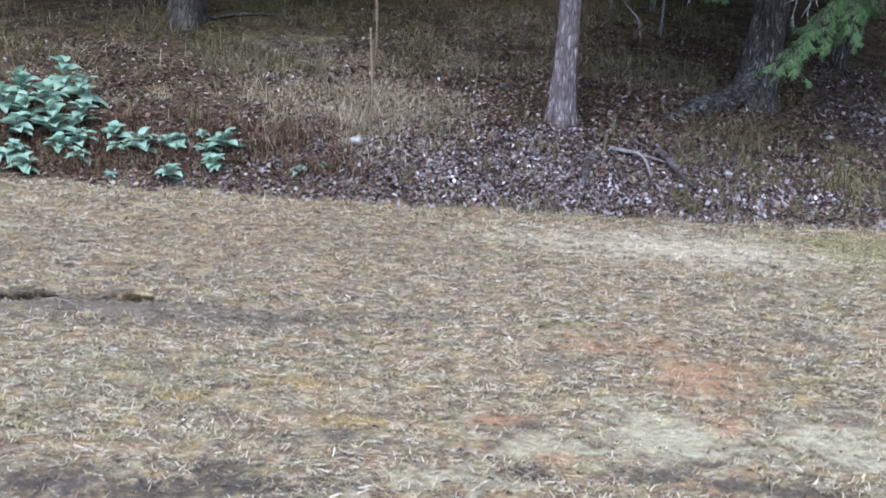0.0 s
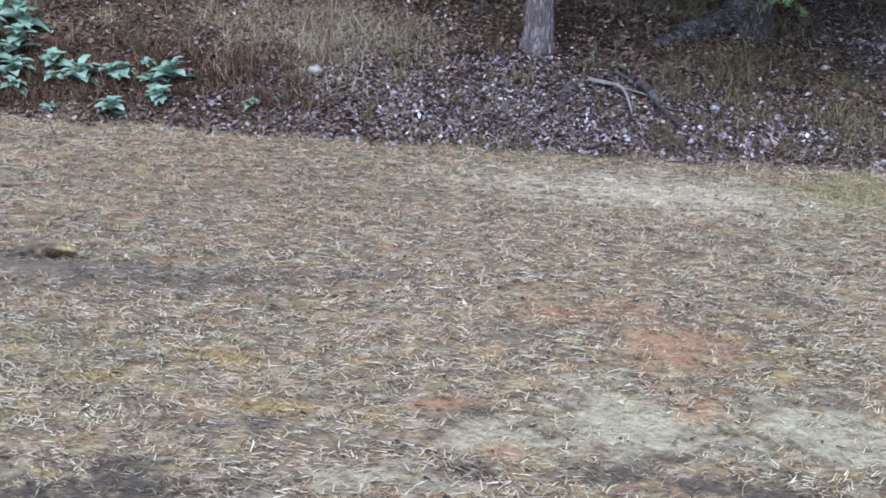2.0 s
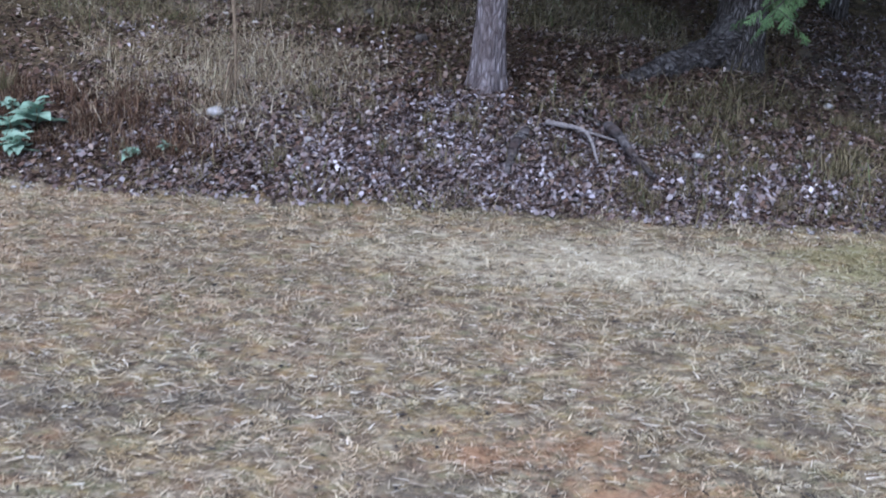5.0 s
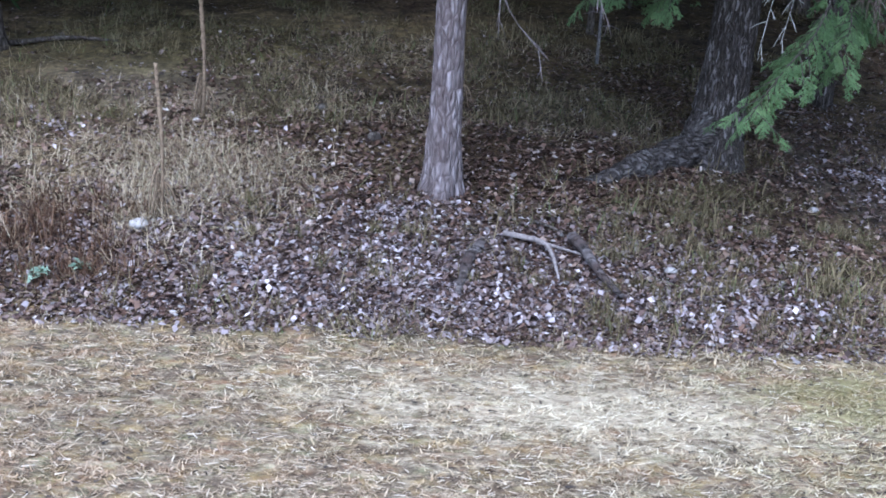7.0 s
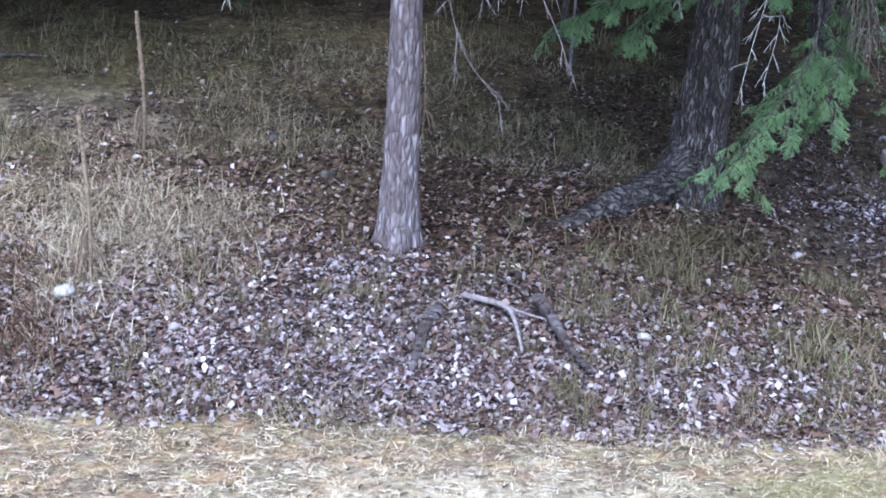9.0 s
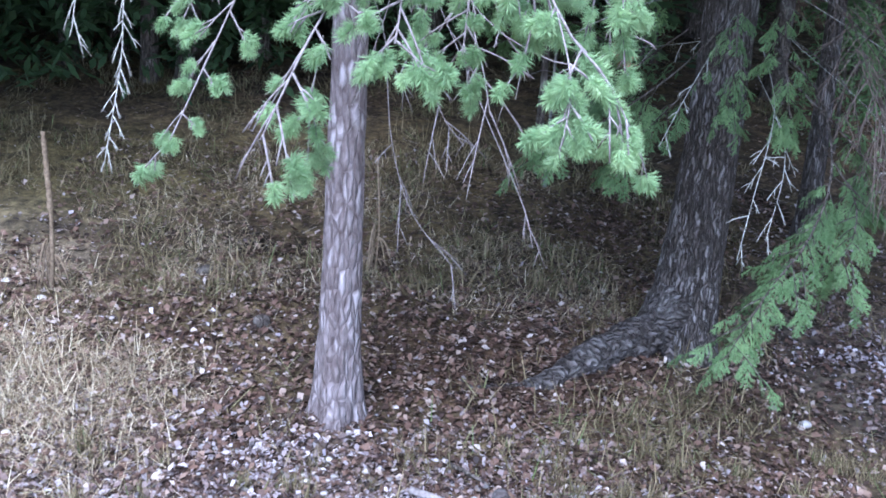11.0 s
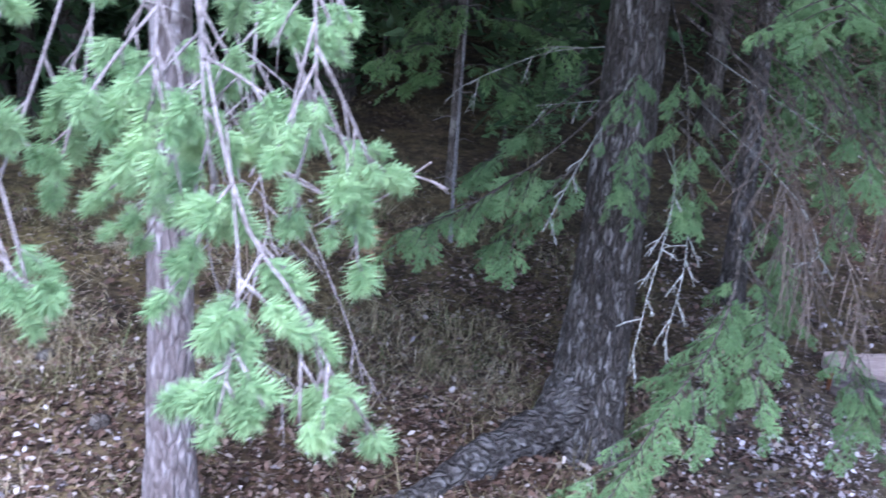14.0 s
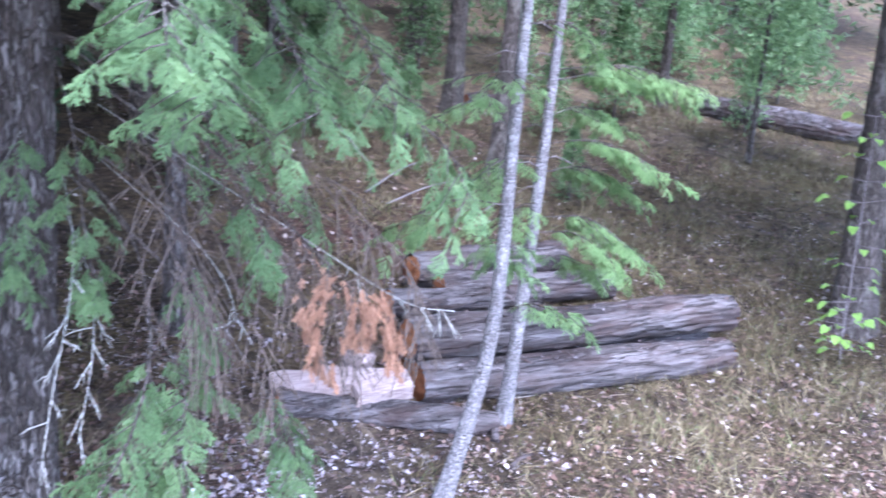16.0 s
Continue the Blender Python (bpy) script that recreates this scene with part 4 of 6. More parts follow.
# added for shade; the CROWN_HIGH ones here stand unseen and darken the clearing
for i, (x, y) in enumerate([(-7.5, 19), (-10, 16), (-5.2, 23), (-2.8, 26), (1.2, 24), (3.6, 27.5), (6.2, 25), (8.6, 28.5), (-8.6, 28), (-13, 21), (10.2, 33), (15.5, 33),
                            (6.6, 21.5), (15.6, 13.2), (13.6, 11.2), (19.4, 15.2), (17.6, 12.0), (0.8, 30), (5, 33), (-5, 33), (21, 37), (29, 33), (33, 22), (-12, 30), (-16, 15), (13, 37), (22, 43), (34, 40), (2, 38), (-3, 40), (8.5, 23.5), (1.6, 21.3), (4.9, 23)]):
    conifer("conifer_tree", x, y, 0.13 + 0.05 * (i % 3), 12 + i % 4, (0.012 * ((i % 5) - 2), 0), DARKBARK, "dark conifer added to shade the woodland", "woodland trees", CROWN_HIGH if y < 15.5 and x > 7.5 else CROWN_THIN if x > 7.5 else (CROWN_A, CROWN_B)[i % 2], sides=12)


# ---- the pine at the edge of the lawn ----
def orient(p, d, roll=0.0, scale=1.0):
    """A pose at p whose y axis points along d."""
    d = Vector(d).normalized()
    x = d.cross(Vector((0, 0, 1)))
    x = x.normalized() if x.length > 1e-3 else Vector((1, 0, 0))
    z = x.cross(d)
    m = Matrix((x, d, z)).transposed().to_4x4()
    return Matrix.Translation(p) @ m @ Matrix.Rotation(roll, 4, "Y") @ Matrix.Scale(scale, 4)


def tuft_mesh(seed, needles=230, long=0.047):
    """A bushy tuft of pine needles round the end of a twig, along y."""
    r = random.Random(seed)
    b = Builder()
    for i in range(needles):
        y0 = r.uniform(-0.05, 0.012)
        a = r.uniform(0, 2 * math.pi)
        open_ = 1.5 * r.random() ** 0.7
        d = Vector((math.cos(a) * math.sin(open_), math.cos(open_), math.sin(a) * math.sin(open_)))
        s = d.cross(Vector((r.uniform(-1, 1), r.uniform(-1, 1), r.uniform(-1, 1)))).normalized() * 0.0017
        p = Vector((0, y0, 0))
        ln = long * r.uniform(0.75, 1.15)
        mid = p + d * ln * 0.5
        b.add([p, mid + s, p + d * ln + Vector((0, 0, -0.006)), mid - s], [(0, 1, 2, 3)])
    return b.mesh("needle_tuft", False)


TUFTS = [tuft_mesh(i) for i in range(5)]
for me in TUFTS:
    me.materials.append(PINENEEDLE)


PIECES = {"needle_tuft": 0, "spray": 0}


def set_pieces(name, limb, placed, joined, material_):
    """Sets leaf pieces on a limb: single parts at first, and one joined mesh a limb once there are many."""
    b = Builder()
    for me, m in placed:
        PIECES[name] += 1
        if PIECES[name] <= 300:
            part(name, me, material_, limb, m=m)
        else:
            b.add([m @ v.co for v in me.vertices], [tuple(p.vertices) for p in me.polygons])
    if b.v:
        ob = part(joined, b.mesh(joined, False), material_, limb)
        ob["kind"] = "stuff"


def pine_limb(tree, line, r0, twigs, seed, reach=0.34, leafy=0.45, name="limb", bark=None, tufted_=True):
    """A drooping pine limb with side twigs that end in needle tufts."""
    r = random.Random(seed)
    b = Builder()
    n = 18
    pts = smooth_line(line, n)
    b.tube(pts, taper(r0 * 0.2, 0.0026, n, 0.8), 8, 0.22, 40, 1.0)
    ends = [(pts[-1], pts[-1] - pts[-2])]
    for i in range(twigs):
        t = leafy + (1 - leafy) * (i + r.random()) / twigs
        k = min(int(t * (n - 1)), n - 2)
        p = pts[k].lerp(pts[k + 1], t * (n - 1) - k)
        fwd = (pts[k + 1] - pts[k]).normalized()
        side = fwd.cross(Vector((0, 0, 1))).normalized() * (1 if i % 2 else -1)
        d = (fwd * r.uniform(0.2, 0.7) + side * r.uniform(0.2, 0.8) + Vector((0, 0, r.uniform(-1.0, 0.15)))).normalized()
        ln = reach * r.uniform(0.4, 1.1)
        q = p + d * ln + Vector((0, 0, -0.16 * ln))
        tw = bezier(p, p + d * ln * 0.6, q, 6)
        b.tube(tw, taper(0.0036, 0.002, 6), 5, 0.3, 60, 1.0)
        ends.append((q, tw[-1] - tw[-2]))
        for j in range(2):
            c = tw[2 + j]
            e = (tw[3 + j] - c).normalized()
            dd = (e + Vector((r.uniform(-0.9, 0.9), r.uniform(-0.9, 0.9), r.uniform(-0.9, 0.3)))).normalized()
            l2 = ln * r.uniform(0.25, 0.5)
            b.tube([c, c + dd * l2 * 0.5, c + dd * l2 + Vector((0, 0, -0.1 * l2))], [0.0028, 0.0024, 0.0018], 4)
            ends.append((c + dd * l2, dd))
    limb = part(name, b, bark or TWIG, tree)
    if tufted_:
        placed = []
        for p, d in ends:
            for j in range(r.choice((0, 0, 1, 1, 1, 2))):
                dd = Vector(d).normalized() + Vector((r.uniform(-0.6, 0.6), r.uniform(-0.6, 0.6), r.uniform(-0.5, 0.3))) * (0.9 if j else 0.3)
                q = Vector(p) + Vector((r.uniform(-0.03, 0.03), r.uniform(-0.03, 0.03), r.uniform(-0.03, 0.02))) * (1 if j else 0)
                placed.append((TUFTS[r.randrange(5)], orient(q, dd, r.uniform(0, 6), r.uniform(0.6, 0.92))))
        set_pieces("needle_tuft", limb, placed, "needles", PINENEEDLE)
    return limb


def build_pine():
    x, y = 1.13, 12.46
    tree = thing("pine_tree", "young pine with flaky grey bark and drooping light green branches", "tree", loc=(x, y, hz(x, y)))
    b = Builder()
    n = 110
    line = trunk_line(x, y, 10.5, (0.004, 0), n)
    rad = [0.135 - 0.1 * (p[2] / 10.5) + 0.02 * math.exp(-(p[2] - 0.5) / 0.4) for p in line]
    b.tube(line, rad, 56, 0.06, 13, 0.3, 0.2, lobes=4)
    part("trunk", b, PINEBARK, tree)
    T = (1.15, 12.4)
    tips = [
        # right-hand limb and its hanging end
        ([(*T, 5.2), (1.55, 10.6, 4.35), (1.78, 9.3, 3.75), (1.93, 8.85, 3.35), (2.05, 8.72, 3.13), (2.13, 8.68, 2.99)], 0.03, 9, 0.24, 0.5),
        ([(1.9, 8.95, 3.45), (1.95, 8.75, 3.25), (1.955, 8.66, 3.08), (1.94, 8.62, 2.98)], 0.01, 8, 0.16, 0.35),
        ([(*T, 5.0), (1.7, 10.9, 4.1), (1.95, 9.6, 3.6), (2.08, 9.05, 3.32), (2.14, 9.0, 3.2)], 0.022, 6, 0.26, 0.5),
        # left-hand limbs
        ([(*T, 4.9), (1.35, 10.4, 4.1), (1.36, 9.2, 3.5), (1.26, 8.8, 3.15), (1.17, 8.68, 2.93)], 0.028, 11, 0.28, 0.5),
        ([(1.3, 8.95, 3.25), (1.27, 8.95, 3.0), (1.26, 9.0, 2.82)], 0.009, 5, 0.2, 0.3),
        ([(*T, 4.8), (1.05, 10.9, 4.0), (0.92, 10.1, 3.4), (0.8, 9.75, 2.95), (0.71, 9.62, 2.71)], 0.024, 8, 0.3, 0.45),
        ([(*T, 5.1), (1.0, 11.2, 4.1), (0.8, 10.4, 3.5), (0.7, 10.0, 3.2)], 0.022, 4, 0.34, 0.5),
        # middle of the curtain
        ([(*T, 5.3), (1.45, 10.4, 4.35), (1.52, 9.3, 3.65), (1.51, 8.92, 3.28), (1.5, 8.82, 3.18)], 0.026, 9, 0.28, 0.55),
        ([(*T, 5.3), (1.3, 10.6, 4.4), (1.33, 9.4, 3.7), (1.31, 8.95, 3.32)], 0.024, 8, 0.26, 0.6),
        ([(*T, 5.0), (1.6, 10.9, 4.2), (1.72, 9.8, 3.55), (1.71, 9.5, 3.2), (1.7, 9.45, 3.08)], 0.024, 9, 0.3, 0.5),
        ([(*T, 5.4), (1.65, 10.4, 4.45), (1.8, 9.3, 3.75), (1.85, 9.0, 3.45), (1.88, 8.95, 3.25)], 0.024, 8, 0.28, 0.55),
        ([(*T, 5.6), (1.4, 10.4, 4.7), (1.62, 9.3, 3.9), (1.62, 9.05, 3.4)], 0.024, 8, 0.28, 0.6),
        ([(*T, 5.5), (1.15, 10.6, 4.6), (1.12, 9.4, 3.8), (1.12, 9.05, 3.4)], 0.024, 5, 0.3, 0.6),
        ([(*T, 4.7), (0.9, 11.5, 3.9), (0.62, 10.9, 3.3), (0.55, 10.6, 3.05)], 0.02, 2, 0.2, 0.8),
        ([(*T, 5.6), (1.6, 10.2, 4.75), (1.75, 9.2, 4.0), (1.78, 8.95, 3.6), (1.78, 8.9, 3.42)], 0.022, 10, 0.3, 0.5),
        ([(*T, 5.5), (1.75, 10.2, 4.6), (2.0, 9.3, 3.9), (2.05, 9.0, 3.6), (2.06, 8.95, 3.4)], 0.022, 10, 0.3, 0.5),
        ([(*T, 5.7), (1.3, 10.2, 4.8), (1.42, 9.2, 4.0), (1.42, 8.95, 3.6), (1.42, 8.9, 3.42)], 0.022, 10, 0.3, 0.5),
        ([(*T, 5.5), (1.0, 10.5, 4.6), (1.0, 9.4, 3.9), (0.98, 9.15, 3.5), (0.96, 9.1, 3.3)], 0.022, 3, 0.2, 0.6),
        ([(*T, 5.6), (1.7, 10.4, 4.6), (1.9, 9.5, 3.9), (1.92, 9.2, 3.5), (1.92, 9.15, 3.35)], 0.022, 9, 0.3, 0.5),
    ]
    for i, (line, r0, twigs, reach, leafy) in enumerate(tips):
        line = line[:-2] + [(a, b_, c + 0.07) for a, b_, c in line[-2:]]
        pine_limb(tree, line, r0, twigs, 40 + i, reach * 0.72, leafy)
    bare = [
        ([(*T, 4.2), (1.6, 11.6, 3.3), (1.9, 11.3, 2.7), (2.1, 11.1, 2.3), (2.16, 11.05, 2.1)], 0.014, 5, 0.2),
        ([(*T, 3.4), (1.35, 12.0, 3.05), (1.42, 11.8, 2.5), (1.55, 11.7, 2.1), (1.8, 11.65, 1.8)], 0.011, 6, 0.3),
        ([(*T, 3.9), (1.4, 11.7, 3.4), (1.3, 11.6, 2.9), (1.2, 11.65, 2.62)], 0.012, 4, 0.2),
        ([(*T, 3.8), (1.5, 11.5, 3.3), (1.66, 11.3, 2.75), (1.8, 11.25, 2.55)], 0.012, 7, 0.35),
        ([(*T, 4.6), (1.5, 10.8, 3.8), (1.75, 10.1, 3.3), (2.1, 9.8, 3.12), (2.3, 9.5, 3.3)], 0.012, 5, 0.2),
        ([(*T, 4.5), (1.6, 11.0, 3.7), (1.8, 10.4, 3.1), (1.86, 10.3, 2.85)], 0.014, 9, 0.35),
    ]
    for i, (line, r0, twigs, reach) in enumerate(bare):
        pine_limb(tree, line, r0, twigs, 90 + i, reach, 0.3, "bare_limb", TWIG, False)
    dead = [([(*T, 4.4), (0.6, 11.6, 3.9), (0.24, 11.1, 3.4), (0.2, 10.95, 2.9), (0.14, 10.85, 2.45)], 0.014, 30, 0.12),
            ([(*T, 4.3), (0.4, 11.6, 3.7), (0.0, 11.2, 3.3), (-0.06, 11.05, 3.0)], 0.01, 5, 0.18)]
    for i, (line, r0, twigs, reach) in enumerate(dead):
        limb = pine_limb(tree, line, r0, twigs, 120 + i, reach, 0.35, "dead_limb", LICHEN, False)
        limb["label"] = "dead limb crusted with pale lichen"
    rust = pine_limb(tree, [(2.1, 9.05, 3.35), (2.13, 9.05, 3.27), (2.14, 9.05, 3.22)], 0.004, 0, 7, tufted_=False)
    for i in range(4):
        part("dead_needle_tuft", RUST_TUFT, RUSTNEEDLE, rust, "dead orange-brown needles", orient((2.135 + 0.01 * i, 9.055, 3.25 - 0.012 * i), (0.1 * i - 0.15, 0, -1), i, 0.75))
    crown = crown_mesh("crown", 5.2, 11, 2.5, 1900, 0.22, 11)
    part("crown", crown, PINENEEDLE, tree, m=pose(x, y, 0))


RUST_TUFT = tuft_mesh(9, 60, 0.045)
RUST_TUFT.materials.append(RUSTNEEDLE)
build_pine()


# ---- the big fir ----
def spray_mesh(seed, name="spray", long=0.22):
    """A fir spray along y: an axis with drooping finger-like twiglets set with short needles."""
    r = random.Random(seed)
    b = Builder()
    n = 6
    droop = lambda t: -0.22 * long * t * t
    b.tube([(0, long * i / 5, droop(i / 5)) for i in range(6)], taper(0.003, 0.0015, 6), 4)
    fingers = [(Vector((0, long * 0.45, droop(0.45))), Vector((0, 1, -0.25)).normalized(), long * 0.55)]
    for i in range(2 * n):
        t = (i // 2 + 0.5 * (i % 2)) / n + r.uniform(-0.04, 0.04)
        t = min(max(t, 0.02), 0.95)
        s = 1 if i % 2 else -1
        ln = long * (0.5 * (1 - t) ** 0.7 + 0.1) * r.uniform(0.6, 1.2)
        a = r.uniform(0.6, 1.1)
        d = Vector((s * math.sin(a), math.cos(a), r.uniform(-0.6, 0.15))).normalized()
        fingers.append((Vector((0, long * t, droop(t))), d, ln))
        if ln > 0.06:
            e = (d + Vector((r.uniform(-0.5, 0.5), 0.7, r.uniform(-0.5, 0.0)))).normalized()
            fingers.append((Vector((0, long * t, droop(t))) + d * ln * 0.45, e, ln * 0.5))
    for p0, d, ln in fingers:
        m = max(4, int(ln / 0.007))
        q = d.cross(Vector((0, 0, 1))).normalized()
        w = q.cross(d)
        for j in range(m):
            c = p0 + d * ln * (j + 0.3) / m + Vector((0, 0, -0.25 * ln * (j / m) ** 2))
            for k in range(3):
                a = r.uniform(-0.7, 0.7) + (0, math.pi, r.choice((0.5, 2.6)))[k]
                nd = (d * r.uniform(0.5, 0.9) + (q * math.cos(a) + w * math.sin(a)) * 0.8).normalized()
                h = nd.cross(w).normalized() * 0.0028
                b.add([c - h, c + h, c + nd * r.uniform(0.014, 0.022)], [(0, 1, 2)])
    return b.mesh(name, False)


SPRAYS = [spray_mesh(i) for i in range(4)]
for me in SPRAYS:
    me.materials.append(FIRNEEDLE)
FRESHSPRAYS = [spray_mesh(30 + i) for i in range(3)]
for me in FRESHSPRAYS:
    me.materials.append(FRESHNEEDLE)
RUSTSPRAYS = [spray_mesh(20 + i, "dead_spray", 0.26) for i in range(2)]
for me in RUSTSPRAYS:
    me.materials.append(RUSTNEEDLE)


def finger_mesh(seed, long=0.13):
    """A dead twig along y, thickly set with needles."""
    r = random.Random(seed)
    b = Builder()
    b.tube([(0, long * t, 0.012 * math.sin(3 * t + seed)) for t in (0, 0.33, 0.66, 1)], [0.004, 0.003, 0.0025, 0.002], 4)
    for i in range(230):
        t = r.random()
        a = r.uniform(0, 2 * math.pi)
        p = Vector((0, long * t, 0.012 * math.sin(3 * t + seed)))
        d = Vector((math.cos(a) * 0.75, r.uniform(0.35, 0.9), math.sin(a) * 0.75)).normalized()
        h = d.cross(Vector((r.uniform(-1, 1), r.uniform(-1, 1), r.uniform(-1, 1)))).normalized() * 0.0026
        b.add([p - h, p + h, p + d * r.uniform(0.022, 0.042)], [(0, 1, 2)])
    return b.mesh("dead_needle_finger", False)


FINGERS = [finger_mesh(i) for i in range(3)]
for me in FINGERS:
    me.materials.append(RUSTNEEDLE)


def fir_limb(tree, line, r0, count, seed, start=0.4, size=1.0, hang=0.5, meshes=None, name="limb", bark=None, label="", spread=1.0, leaf=None, loose=False):
    """A fir limb with flat sprays on both sides."""
    r = random.Random(seed)
    b = Builder()
    n = 16
    pts = smooth_line(line, n)
    b.tube(pts, taper(r0 * 0.5, 0.003, n, 0.8), 7)
    spots, twigs = [], []
    for i in range(count):
        t = start + (1 - start) * (i + 0.8 * r.random()) / count
        k = min(int(t * (n - 1)), n - 2)
        p = pts[k].lerp(pts[k + 1], t * (n - 1) - k)
        fwd = (pts[k + 1] - pts[k]).normalized()
        side = fwd.cross(Vector((0, 0, 1))).normalized() * (1 if i % 2 else -1)
        d = (fwd * r.uniform(0.2, 0.8) + side * r.uniform(0.3, 0.9) + Vector((0, 0, -hang * r.uniform(0.3, 1.3)))).normalized()
        ln = 0.16 * r.uniform(0.2, 1.4) * spread
        q = p + d * ln
        tw = Builder() if loose else b
        tw.tube([p, (p + q) / 2 + Vector((0, 0, 0.01)), q], [0.004, 0.003, 0.0022], 4)
        twigs.append(tw)
        spots.append((p, q, d))
    spots.append((pts[-3], pts[-1], (pts[-1] - pts[-2]).normalized()))
    limb = part(name, b, bark or DARKBARK, tree, label)
    if loose:
        for tw in twigs:
            part("twig", tw, bark or DARKBARK, limb)
    placed = []
    for p, q, d in spots:
        side = d.cross(Vector((0, 0, 1))).normalized()
        for j, f in enumerate((0.35, 0.68, 1.0)):
            way = d + side * (0.75, -0.75, 0.0)[j] + Vector((r.uniform(-0.3, 0.3), r.uniform(-0.3, 0.3), r.uniform(-0.3, 0.1)))
            placed.append((r.choice(meshes or SPRAYS), orient(p.lerp(q, f), way, r.uniform(-0.5, 0.5), size * r.uniform(0.5, 0.95))))
    set_pieces("spray", limb, placed, "foliage", leaf or FIRNEEDLE)
    return limb


